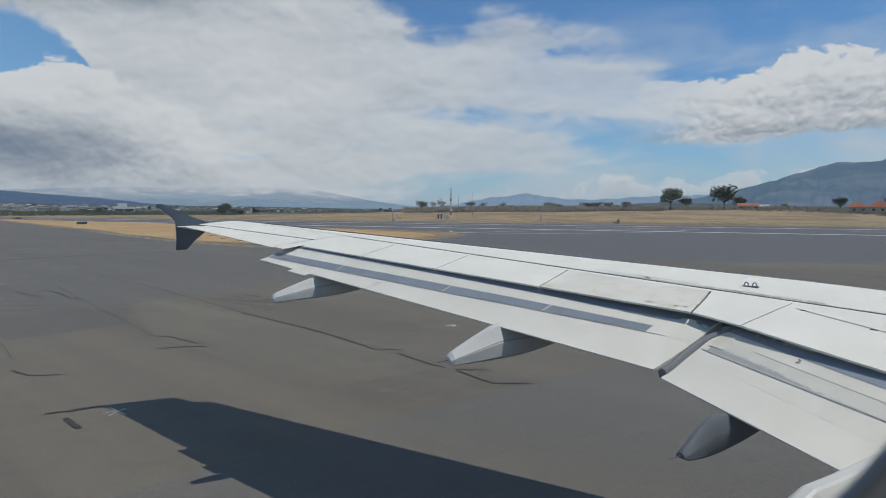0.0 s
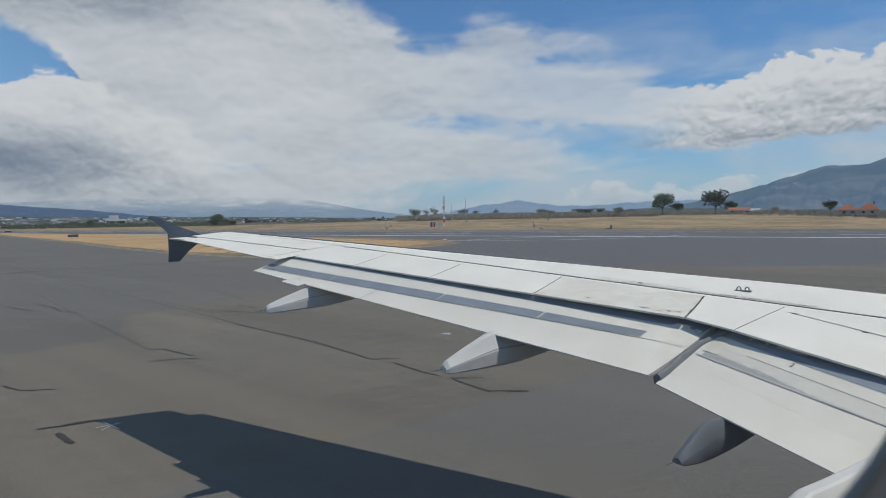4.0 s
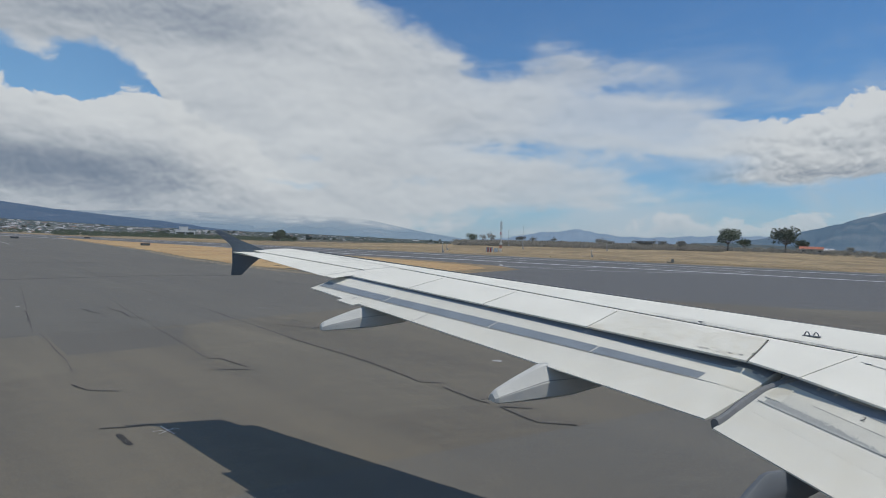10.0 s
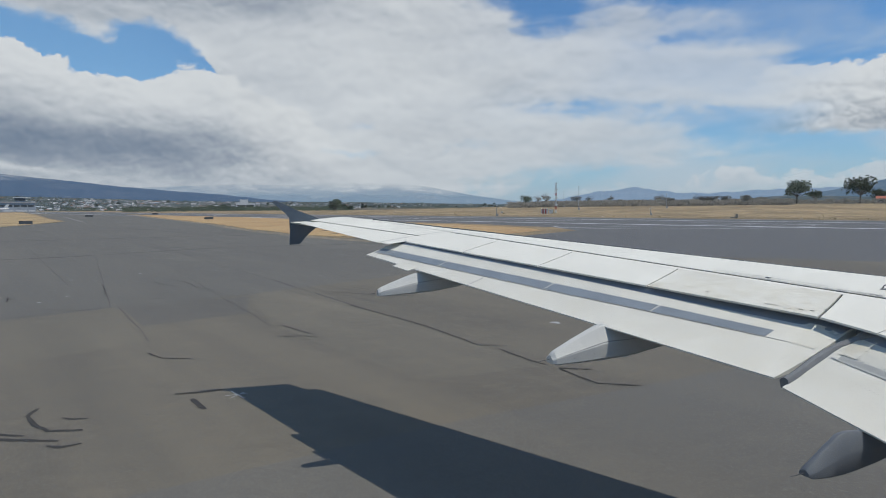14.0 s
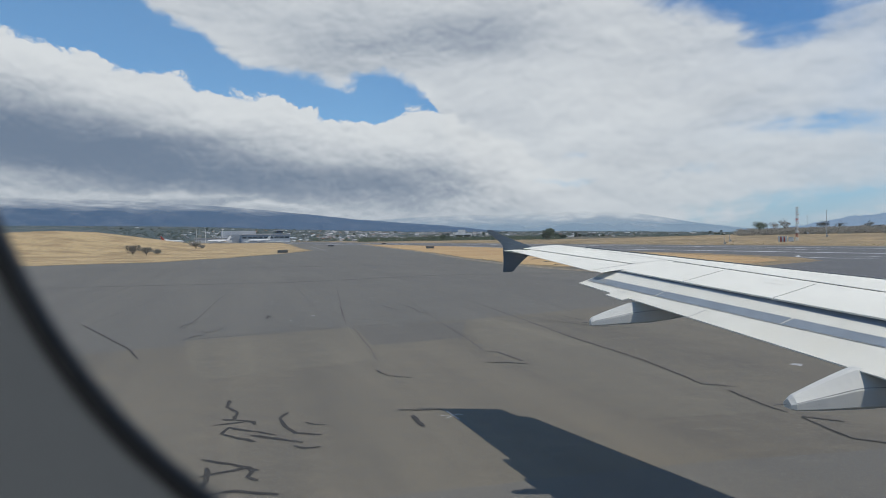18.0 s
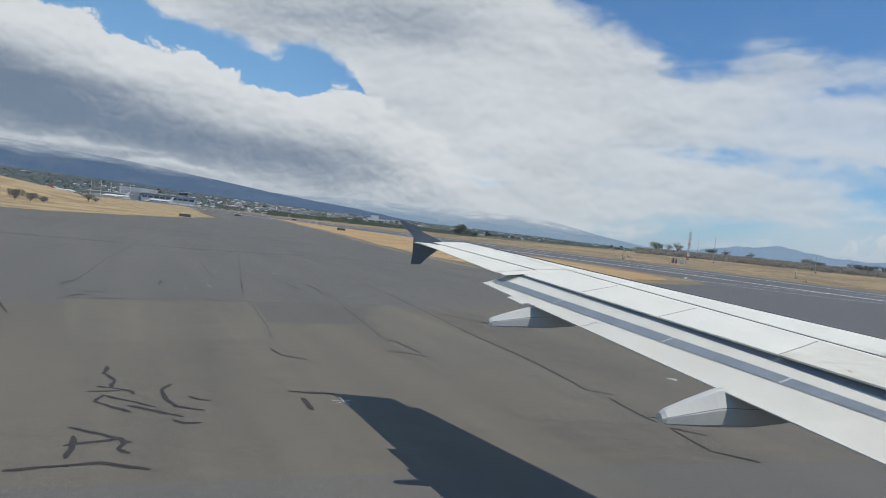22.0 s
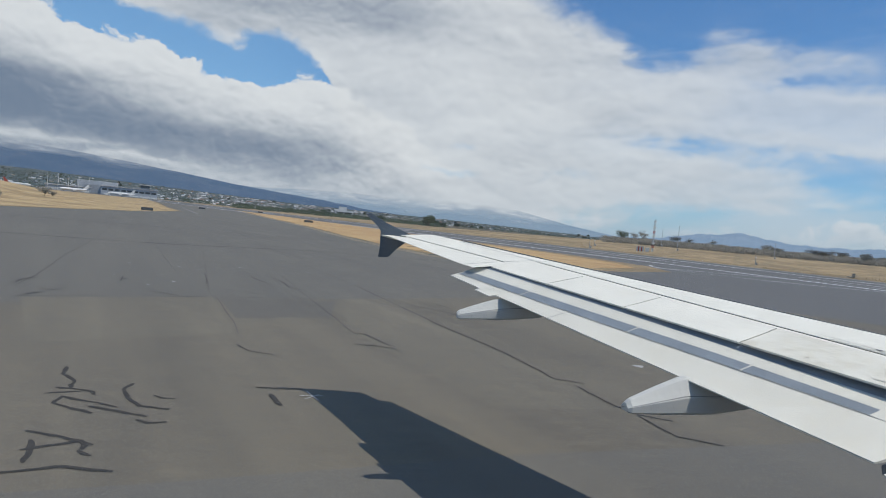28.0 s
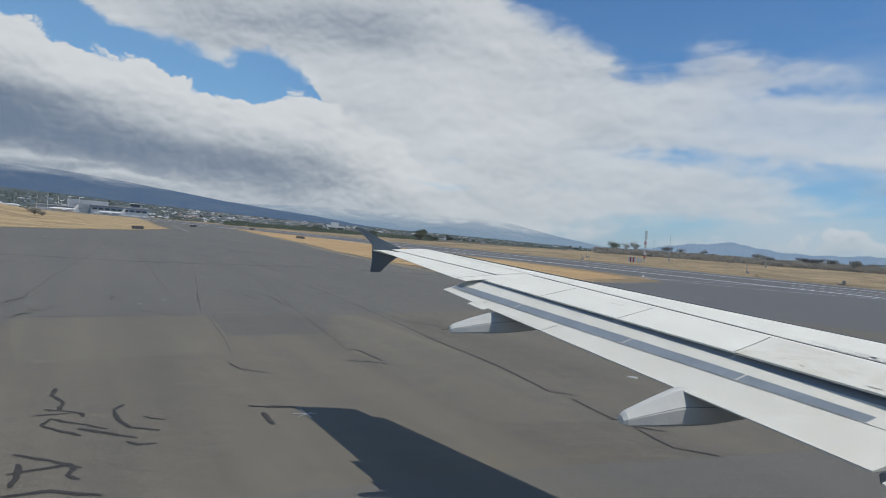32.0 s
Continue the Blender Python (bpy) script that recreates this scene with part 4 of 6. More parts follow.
fairing(4.05, 0.30, ((-7.62, 2.42, 2.50, 0.45), (-7.57, 2.40, 2.54, 0.65), (-7.25, 2.39, 2.66, 1.0), (-6.9, 2.40, 2.66, 1.0), (-6.0, 2.50, 2.70, 1.0), (-5.0, 2.70, 2.85, 0.6)))

# extended slats along the leading edge
for y0, y1 in ((2.4, 5.2), (6.4, 8.8), (8.83, 11.3), (11.33, 13.8), (13.83, 16.25)):
    rings = []
    for k in range(5):
        y = lerp(y0, y1, k / 4)
        xl, zl = lead_x(y), upper(lead_x(y), y)
        rings.append([(xl - 0.16, y, upper(xl - 0.16, y) + 0.025), (xl + 0.02, y, zl + 0.045), (xl + 0.17, y, zl - 0.03), (xl + 0.24, y, zl - 0.12), (xl + 0.20, y, zl - 0.20), (xl + 0.08, y, zl - 0.16), (xl - 0.02, y, zl - 0.02)])
    part("slat", loft(rings), METAL, plane, "extended metal leading-edge slat")

# wingtip fence
fence = [(-10.02, 4.715), (-9.90, 4.74), (-9.45, 4.52), (-8.86, 4.28), (-8.45, 4.21), (-8.60, 4.14), (-9.0, 4.10), (-9.18, 3.93), (-9.38, 3.70), (-9.62, 3.69), (-9.60, 4.00), (-9.60, 4.34), (-9.68, 4.42)]
bm = bmesh.new()
vs = [[bm.verts.new((x + sx, 17.0 + dy, lerp(4.2, z, sz))) for x, z in fence] for dy, sx, sz in ((-0.035, 0.0, 1.0), (0.035, 0.0, 1.0))]
bm.faces.new(vs[0])
bm.faces.new(vs[1][::-1])
for i in range(len(fence)):
    j = (i + 1) % len(fence)
    bm.faces.new((vs[0][j], vs[0][i], vs[1][i], vs[1][j]))
bmesh.ops.bevel(bm, geom=bm.edges[:], offset=0.012, segments=2, affect="EDGES", clamp_overlap=True)
part("wingtip_fence", bm, NAVY, plane, "dark blue wingtip fence")
for k, y in enumerate((14.5, 14.95, 15.45, 15.95)):
    part("static_wick", rod(0.006, 0.004, (tail_x(y) + 0.05, y, upper(tail_x(y), y) - 0.01), (tail_x(y) - 0.17, y - 0.02, upper(tail_x(y), y) - 0.03), 5), SEAM, plane)

# lifting eye: two steel loops on a base plate
eye = part("base_plate", box((0.07, 0.20, 0.010), (-4.07, 6.62, upper(-4.07, 6.62) + 0.006), 0.004, 20), RUBBER, wing)
for k in (-1, 1):
    rings = []
    cx, cy, cz = -4.07 - 0.02 * k, 6.62 + 0.045 * k, upper(-4.07, 6.62) + 0.012
    for i in range(11):
        a = math.pi * i / 10
        p = Vector((cx, cy + 0.030 * math.cos(a), cz + 0.042 * math.sin(a)))
        o = Vector((0, math.cos(a), math.sin(a)))
        rings.append([tuple(p + 0.007 * (o * math.cos(b) + Vector((1, 0, 0)) * math.sin(b))) for b in [2 * math.pi * q / 8 for q in range(8)]])
    part("lifting_loop", loft(rings), RUBBER, wing, "dark steel lifting loop", smooth=True)


# stencilled words along the walkway; the older rows are worn past reading
def stencil(y0, y1, off, tall, seed):
    rnd = random.Random(seed)
    bm, y = bmesh.new(), y0
    while y > y1:
        w = rnd.uniform(0.035, 0.12)
        x0, x1 = seam_x(y) + off, seam_x(y - w) + off
        q = [(x0, y), (x0 + tall, y), (x1 + tall, y - w), (x1, y - w)]
        bm.faces.new([bm.verts.new((a, c, upper(a, c) + 0.006)) for a, c in q])
        y -= w + rnd.uniform(0.02, 0.035)
    tagged(part("stencil_lettering", bm, WORN_LETTER, wing, "small worn grey stencilled lettering"), kind="stuff")


def words(text, y0, y1, off, tall, base=seam_x, skin=upper, on=wing, label="grey stencilled warning words along the seam"):
    """A line of stencilled capitals that follows the skin seam, read from outboard."""
    font = bpy.data.curves.new("stencil", "FONT")
    font.body, font.size, font.resolution_u = text, 1.0, 2
    holder = bpy.data.objects.new("stencil", font)
    me = bpy.data.meshes.new_from_object(holder)
    bpy.data.objects.remove(holder)
    wide = max(v.co.x for v in me.vertices)
    for v in me.vertices:
        y = lerp(y0, y1, v.co.x / wide)
        x = base(y) + off + v.co.y / 0.7 * tall
        v.co = (x, y, skin(x, y) + 0.007)
    me.materials.clear()
    me.materials.append(LETTER)
    ob = new("stencil_words", me)
    ob.parent = on
    tagged(ob, label, kind="stuff")


stencil(8.36, 7.08, 0.115, 0.020, 3)
stencil(8.20, 7.06, 0.034, 0.020, 4)
words("NO CAMINE FUERA DE ESTA AREA", 6.96, 5.68, 0.020, 0.064)
words("2", 5.20, 5.15, -5.49, 0.06, lambda y: 0.0, in_top, inner_flap, "grey stencilled panel number")
part("skin_seam", skin_strip(2.6, 5.80, lambda y: -4.445, lambda y: -4.457, 0.0065, 16, 1), SEAM, wing)
# grime and small fittings on the worn spoiler
for x, y, w, l in ((-5.50, 7.0, 0.025, 0.16), (-5.46, 6.82, 0.02, 0.09), (-5.35, 7.4, 0.012, 0.2), (-5.75, 8.0, 0.015, 0.2), (-6.42, 10.75, 0.014, 0.45), (-6.30, 10.9, 0.012, 0.5), (-6.55, 10.55, 0.010, 0.3), (-6.72, 11.3, 0.01, 0.35)):
    rows = []
    for i in range(7):
        a = i / 6
        ww = w * (0.15 + math.sin(math.pi * a))
        yy = y + l * (a - 0.5)
        xx = x - 0.372 * l * (a - 0.5) + 0.01 * math.sin(7 * a)
        rows.append([(xx - ww / 2, yy, upper(xx, yy) + 0.006), (xx + ww / 2, yy, upper(xx + ww / 2, yy) + 0.006)])
    part("grime_streak", sheet(rows), GRIME, wing, "brown oil and dirt streak")
for x, y, w, l in ((-5.389, 6.708, 0.016, 0.05), (-5.337, 6.613, 0.014, 0.05), (-5.192, 6.564, 0.04, 0.02), (-5.74, 7.715, 0.012, 0.05)):
    part("soot_mark", box((w, l, 0.003), (x, y, upper(x, y) + 0.009), 0.0, 12), SOOT, wing)
for x, y in ((-4.45, 5.72), (-4.47, 4.97), (-4.75, 7.72)):
    part("hinge_fitting", box((0.03, 0.06, 0.008), (x, y, upper(x, y) + 0.008), 0.002, 10), RUBBER, wing)
# fuselage: a tube with an opening at the cabin window
tube, N_ = [], 48
XS = [18.5, 18.2, 17.4, 16.0, 14.0, 11.5, 4.0, -4.0, -9.0, -10.4, -12.6, -13.5, -16.0, -20.0, -23.0, -25.0]
RS = [0.1, 0.7, 1.25, 1.7, 1.93, 1.975, 1.975, 1.975, 1.975, 1.975, 1.975, 1.975, 1.9, 1.4, 0.8, 0.3]
bm = bmesh.new()
rows = []
for x, r in zip(XS, RS):
    up = 0.9 * (1.975 - r) * (1 if x < 0 else -0.35)
    rows.append([bm.verts.new((x, r * math.cos(2 * math.pi * i / N_), 3.9 + up + r * math.sin(2 * math.pi * i / N_))) for i in range(N_)])
for k, (a, b) in enumerate(zip(rows, rows[1:])):
    for i in range(N_):
        if XS[k] == -10.4 and 1 <= i <= 4:
            continue
        bm.faces.new((a[i], a[(i + 1) % N_], b[(i + 1) % N_], b[i]))
bm.faces.new(rows[0])
bm.faces.new(rows[-1][::-1])
part("fuselage", bm, SKIN, plane, "white fuselage tube", smooth=True)
# main gear under the wing root
for y in (3.8, -3.8):
    part("gear_leg", rod(0.12, 0.10, (-6.2, y, 0.55), (-5.6, y * 0.95, 2.9), 12), STEEL, plane)
    for dy in (-0.3, 0.3):
        part("wheel", rod(0.57, 0.57, (-6.2, y + dy - 0.18, 0.57), (-6.2, y + dy + 0.18, 0.57), 24), TYRE, plane)
part("nose_gear_leg", rod(0.09, 0.09, (6.7, 0, 0.4), (6.7, 0, 2.4), 10), STEEL, plane)
part("wheel", rod(0.38, 0.38, (6.7, -0.35, 0.38), (6.7, 0.35, 0.38), 20), TYRE, plane)

# ---- cabin side with its window ----
CABIN_LIGHT = 52
WX, WZ, WY, WA, WB = -11.508, 4.657, 1.752, 0.1326, 0.1553


def oval(scale, y, n=240, add=0.0):
    out = []
    for i in range(n):
        a = 2 * math.pi * i / n
        c, s = math.cos(a), math.sin(a)
        out.append((WX + (WA * scale + add) * math.copysign(abs(c) ** 0.8, c), y, WZ + (WB * scale + add) * math.copysign(abs(s) ** 0.8, s)))
    return out


def rings_to_mesh(rings):
    return loft(rings, caps=False)


window = thing("window_1", (0, 0, 0), "oval cabin window with black seal and grey plastic surround", "window", kind="structure")


def arc_of(ring, aft):
    """The aft or the forward half of a ring round the window."""
    n = len(ring)
    return ring[n // 4:3 * n // 4 + 1] if aft else ring[3 * n // 4:] + ring[:n // 4 + 1]


lip = [oval(1, WY + 0.0025, add=0.0018), oval(1, WY, add=0.0014), oval(1, WY - 0.0010, add=0.0020), oval(1, WY - 0.0010, add=0.0040), oval(1, WY + 0.001, add=0.0052)]
part("window_seal", sheet([arc_of(r, True) for r in lip]), SEAL, window, "black rubber window seal", smooth=True)
# Forward half takes the lighter seal colour in place of light on it.
part("window_seal", sheet([arc_of(r, False) for r in lip]), SEAL_LIT, window, "rubber window seal, forward half coloured lighter for daylight on it", smooth=True)
part("window_surround", rings_to_mesh([oval(1, WY + 0.001, add=0.0044), oval(1, WY + 0.0, add=0.0052), oval(1, WY - 0.003, add=0.03), oval(1, WY - 0.008, add=0.06), oval(1, WY - 0.015, add=0.10), oval(1, WY - 0.020, add=0.16)]), PANEL, window, "grey moulded plastic window surround", smooth=True)
pane = part("pane", loft([oval(1, WY + 0.030, add=0.12), oval(1, WY + 0.034, add=0.12)]), GLASS, window, "clear acrylic pane")
pane.visible_shadow = False
bm = bmesh.new()
inner = [bm.verts.new(p) for p in oval(1, WY - 0.018, add=0.15)]
side = []
for p in oval(1, WY - 0.018, add=0.15):
    d = Vector((p[0] - WX, 0, p[2] - WZ))
    k = min(4.35 / max(abs(d.x), 1e-6), 0.85 / max(abs(d.z), 1e-6))
    side.append(bm.verts.new((WX + d.x * k, WY - 0.018, WZ + d.z * k)))
for i in range(len(inner)):
    j = (i + 1) % len(inner)
    bm.faces.new((inner[i], inner[j], side[j], side[i]))
ret = bmesh.ops.extrude_face_region(bm, geom=bm.faces[:])
for v in ret["geom"]:
    if isinstance(v, bmesh.types.BMVert):
        v.co.y += 0.03
wall = part("wall_cabin", bm, PANEL, None)
tagged(wall, "grey plastic cabin side panel round the window", "wall", kind="structure")
cab = part("cabin_floor", box((8.7, 3.4, 0.06), (-11.5, 0.0, 3.6)), PANEL, None)
tagged(cab, "grey cabin floor", "floor", kind="structure")
cab = part("ceiling", box((8.7, 3.2, 0.05), (-11.5, 0.1, 5.52)), PANEL, None)
tagged(cab, "pale plastic cabin ceiling", "ceiling", kind="structure")
far = thing("wall_far", (0, 0, 0), "grey plastic far cabin wall with a row of windows", "wall", kind="structure")
part("lower_panel", box((8.7, 0.04, 0.86), (-11.5, -1.6, 4.06), 0.005), PANEL, far)
part("upper_panel", box((8.7, 0.04, 0.68), (-11.5, -1.6, 5.19), 0.005), PANEL, far)
for k in range(17):
    part("window_pillar", box((0.27, 0.04, 0.36), (-15.7 + 0.525 * k, -1.6, 4.67), 0.005), PANEL, far)
# added lamp in place of daylight from unseen far windows, brightens the surround
day = bpy.data.lights.new("far_windows_daylight", "AREA")
day.shape, day.size, day.size_y, day.energy, day.color = "RECTANGLE", 8.4, 0.34, CABIN_LIGHT, (0.86, 0.93, 1.0)
new("far_windows_daylight", day).matrix_basis = look((-11.5, -1.66, 4.67), (-11.5, 1.0, 4.6))
# Unseen end panels, added to close the cabin against outside light.
for x in (-15.86, -7.14):
    cab = part("wall_bulkhead", box((0.04, 3.35, 1.9), (x, 0.06, 4.58)), PANEL, None)
    tagged(cab, "grey end panel added to close the unseen cabin", "wall", kind="structure")


# ---- ground ----
def flat(name, pts, z, mat, label, category, parent=None, kind="structure"):
    bm = bmesh.new()
    f = bm.faces.new([bm.verts.new((x, y, z)) for x, y in pts])
    bmesh.ops.triangulate(bm, faces=[f])
    ob = part(name, bm, mat, parent, label)
    if parent is None:
        tagged(ob, label, category, kind=kind)
    return ob


def along(n, y):
    """A point on the line at n metres out from the runway's bearing."""
    return ((n - 0.45 * y) / 0.89, y)


g = []
for k in range(64):
    a = 2 * math.pi * k / 64
    g.append((4600 * math.cos(a), 4600 * math.sin(a)))
flat("ground", g, -0.06, FIELD, "flat dry grass field reaching the horizon", "ground")
apron_pts = [(-700, -300), along(224, -300), along(224, 100), along(224, 500), along(224, 1000), (-225, 900), (-175, 733), (-112, 480), (-72, 310), (-54.5, 245), (-54.3, 228), (-55.5, 192), (-60.4, 157), (-66, 133), (-84, 120), (-130, 108), (-700, 40)]
apron = flat("pavement_apron", apron_pts, 0.0, ASPHALT, "wide worn grey asphalt taxiway with tar-sealed cracks", "taxiway")
runway = flat("runway", [along(128, -300), along(214, -300), along(214, 1100), along(128, 1100)], 0.004, RUNWAY_MAT, "dark asphalt runway with white edge lines", "runway")

flat("runway_turnoff", [(9, 91), (14, 74), (22, 56), (40, 37), (80, 14), (160, -20), (300, -140), along(130, -120), along(130, 240), (22, 262), (36, 195), (51, 150), (55, 122), (50, 106), (34, 91), (20, 88)], 0.002, RUNWAY_MAT, "dark smooth asphalt between taxiway and runway", "taxiway")


def wavy(pts, amp, seed, closed=True, step=4.0):
    rnd, out = random.Random(seed), []
    n = len(pts)
    for i in range(n if closed else n - 1):
        a, b = Vector(pts[i]), Vector(pts[(i + 1) % n])
        m = max(1, int((b - a).length / step))
        for k in range(m):
            p = a.lerp(b, k / m)
            out.append((p.x + rnd.uniform(-amp, amp), p.y + rnd.uniform(-amp, amp)))
    return out


island = [(-48, 418), (-30, 310), (-18.6, 244), (-8.1, 186), (-3.8, 150), (0.4, 125), (4.2, 108), (8.5, 96), (20, 90), (33, 93), (50, 108), (54, 122), (50, 150), (35, 193), (24, 240), (10, 290), (-14, 350), (-60, 470)]


def verge(name, pts, mat, label, seed, rise):
    """A grassed area with an uneven edge, a hand above the asphalt."""
    bm = slab([(x, y, rise) for x, y in wavy(pts, 0.5, seed, step=5.0)], rise + 0.03)
    bmesh.ops.triangulate(bm, faces=[f for f in bm.faces if len(f.verts) > 4])
    return tagged(part(name, bm, mat, None), label, "grass", kind="structure")


flat("bare_earth", [(0, 132), (3.2, 106), (7.8, 92.5), (20, 86.5), (36, 89.5), (55, 104), (61, 122), (57, 152), (41, 197), (20, 240)], 0.012, FIELD, "bare brown earth round the end of the grass island", "ground")
verge("grass_island", island, STRAW, "golden dry grass island between taxiway and runway", 5, 0.03)
left_pts = [(-54.8, 240), (-55.3, 192), (-60.4, 157), (-66, 133), (-84, 120), (-130, 108), (-360, 80), (-420, 420), (-330, 560), (-176, 730), (-114, 480), (-74, 312)]
verge("grass_bank", left_pts, BANKGRASS, "golden dry grass bank beside the taxiway", 6, 0.05)


def hump_z(u, v):
    """Height of the grass slope round its top."""
    return 8.5 * math.exp(-(u / 44) ** 2 - (v / 60) ** 2) + 0.35 * noise.noise(Vector((u * 0.08, v * 0.08, 4))) - 0.3


hump = []
hx0, hy0, _ = bearing(30, 265)
for i in range(25):
    row = []
    for j in range(25):
        u, v = (i - 12) / 12 * 110, (j - 12) / 12 * 130
        row.append((hx0 + u, hy0 + v, hump_z(u, v)))
    hump.append(row)
tagged(part("grass_slope", sheet(hump), BANKGRASS, None, smooth=True), "dry golden grass slope", "grass", kind="structure")

# far field beyond the runway, rising gently to the scrub
def field_z(x, y):
    n = 0.89 * x + 0.45 * y - 226
    rise = table(((0, 0), (16, 0.4), (80, 2.2), (130, 4.0), (200, 5.4), (300, 6.4)), n) * table(((170, 0.1), (280, 1), (420, 1), (620, 0.1)), y)
    return max(0.0, 0.02 + rise + table(((0, 0), (30, 0.5)), n) * noise.noise(Vector((x * 0.02, y * 0.02, 2))))


rows = []
for i in range(60):
    y = 760 - i * 20
    rows.append([])
    for j in range(17):
        x, yy = along(226 + 300 * (j / 16) ** 1.3, y)
        rows[-1].append((x, yy, field_z(x, yy) + 0.25 * min(1, j) * noise.noise(Vector((x * 0.06, yy * 0.06, 0)))))
tagged(part("field_bank", sheet(rows), FIELD, None, smooth=True), "uneven dry field beyond the runway", "field", kind="structure")


def ribbon(name, pts, width, z, mat, parent, label="", taper=False, seed=0, rough=0.0):
    """A painted or poured line along a path."""
    rnd = random.Random(seed)
    bm, prev = bmesh.new(), None
    for i, p in enumerate(pts):
        a, b = Vector(pts[max(0, i - 1)]), Vector(pts[min(len(pts) - 1, i + 1)])
        d = (b - a).normalized()
        w = width * (1 + rnd.uniform(-rough, rough)) * (0.6 if taper and i in (0, len(pts) - 1) else 1) / 2
        q = (bm.verts.new((p[0] - d.y * w, p[1] + d.x * w, z)), bm.verts.new((p[0] + d.y * w, p[1] - d.x * w, z)))
        if prev:
            bm.faces.new((prev[0], prev[1], q[1], q[0]))
        prev = q
    return part(name, bm, mat, parent, label)


def crooked(pts, step, amp, seed):
    rnd, out = random.Random(seed), []
    for a, b in zip(pts, pts[1:]):
        a, b = Vector(a), Vector(b)
        m = max(1, int((b - a).length / step))
        for k in range(m):
            p = a.lerp(b, k / m)
            out.append((p.x + rnd.uniform(-amp, amp), p.y + rnd.uniform(-amp, amp)))
    return out + [tuple(pts[-1])]


# runway paint
ribbon("edge_line", [along(141, y) for y in (-300, 0, 300, 900)], 2.0, 0.012, LINE_WHITE, runway, "white runway edge line")
ribbon("edge_line", [along(190, y) for y in (-300, 0, 300, 900)], 2.0, 0.012, LINE_WHITE, runway, "white runway edge line")
for k in range(12):
    ribbon("centre_dash", [along(165.5, -250 + k * 60), along(165.5, -220 + k * 60)], 0.9, 0.012, LINE_WHITE, runway)
ribbon("shoulder_strip", [along(218, y) for y in (-300, 0, 300, 900)], 3.2, 0.010, CONC, runway, "pale concrete runway shoulder")
# taxi lines
ribbon("taxi_line", [(-77, 368), (-45.3, 222)], 0.32, 0.006, CHALK, apron, "pale taxi line")
edge = [(-47, 400), (-31, 310), (-19.8, 244), (-9.4, 186), (-5.0, 150), (-1.0, 124), (2.6, 107), (7, 91), (14, 74), (22, 64)]
for off in (0.0, 1.1):
    ribbon("taxi_edge_line", crooked([(x - off, y - off * 0.4) for x, y in edge], 3.0, 0.07, 9), 0.34, 0.006, LINE_YELLOW, apron, "faded yellow double taxiway edge line")
for a in ((60, 118, 100, 122), (104, 124, 118, 112)):
    ribbon("turn_line", [a[:2], a[2:]], 0.4, 0.013, LINE_WHITE, apron)
arc = [(96 + 34 * math.cos(radians(a)), 120 + 20 * math.sin(radians(a))) for a in range(150, 320, 12)]
ribbon("turn_line", arc, 0.4, 0.014, LINE_WHITE, apron, "faint curved turn-off line")

# paving joints, resealed lanes and patches
# width, then the way: long seams between the lanes, and broad sealed joints across them
JOINTS = ((0.75, (-60, 62), (-30.5, 66.7), (-24.6, 68), (-9.8, 77.2), (30, 80)), (0.10, (-26, 130), (-17.9, 90.2), (-13.9, 71), (-10.2, 53.7), (-7.86, 44.3), (-6.3, 36.7), (-4.65, 28.4)),
          (0.07, (-40, 110), (-30.45, 66.7), (-27.2, 49.8), (-24.5, 37.5), (-23.75, 33.1)), (0.05, (-15.28, 34.0), (-14.08, 28.8), (-13.4, 25.2)), (0.06, (-13.5, 52), (-11.1, 37.6), (-9.2, 26.75)),
          (0.06, (-7, 70), (-3.5, 48.7), (-2.45, 37.6)), (0.10, (-22.7, 30.4), (-15.28, 34.0), (-9.4, 36.0)), (0.05, (-22, 75), (-15.7, 34.5)), (0.06, (-46, 130), (-28, 26)), (0.20, (-40, 100), (10, 60)),
          (0.9, (-60, 98), (6, 112)), (0.07, (-34, 40), (-77, 200)), (0.06, (-19, 44), (-60, 196)), (0.07, (3, 42), (-30, 165)), (1.2, (-58, 140), (-6, 148)), (0.10, (-4, 60), (40, 40)), (0.08, (-29.9, 58.7), (-23.4, 71)))
for k, (w, *path) in enumerate(JOINTS):
    ribbon("paving_joint", crooked(path, 1.2, 0.05, k), w, 0.0042 + 0.0003 * k, JOINT, apron, rough=0.5, seed=k)
flat("asphalt_lane", [(-48, 14), (-30, 24.5), (-22, 29), (-15.2, 33.1), (-9.3, 36.05), (0, 41.5), (12, 49), (25, 56), (12, 73), (5, 89), (-3, 120), (-10.5, 180), (-21, 244), (-50, 400), (-100, 440), (-72, 310), (-53.8, 245), (-53.6, 228), (-54.9, 192), (-59.8, 157), (-65.4, 133), (-83.5, 119.5), (-130, 107), (-200, 90), (-110, -20)], 0.0015, NEWER, "newer smooth grey asphalt lane", "", apron)
flat("asphalt_lane", [(-9.3, 35.95), (-6.1, 37.8), (-4.7, 28.4), (-3.3, 21.4), (-2.6, 17.4), (-6.2, 17.0), (-9.15, 26.7)], 0.0022, WORN_LANE, "pale worn asphalt lane", "", apron)
flat("asphalt_lane", [(-22.4, 30.2), (-15.4, 33.7), (-13.5, 25.2), (-19.0, 22.0)], 0.0022, WORN_LANE, "pale worn asphalt lane", "", apron)
flat("asphalt_patch", [(-15.1, 33.6), (-9.4, 35.2), (-9.85, 29.9), (-13.8, 28.3)], 0.003, PATCH, "darker rectangular asphalt patch", "", apron)
flat("asphalt_patch", [(-22, 4), (4, 6), (4, 15.3), (-6.5, 13.9), (-10.2, 13.1), (-13.15, 12.45), (-22, 10.9)], 0.003, NEWER, "darker resurfaced strip", "", apron)

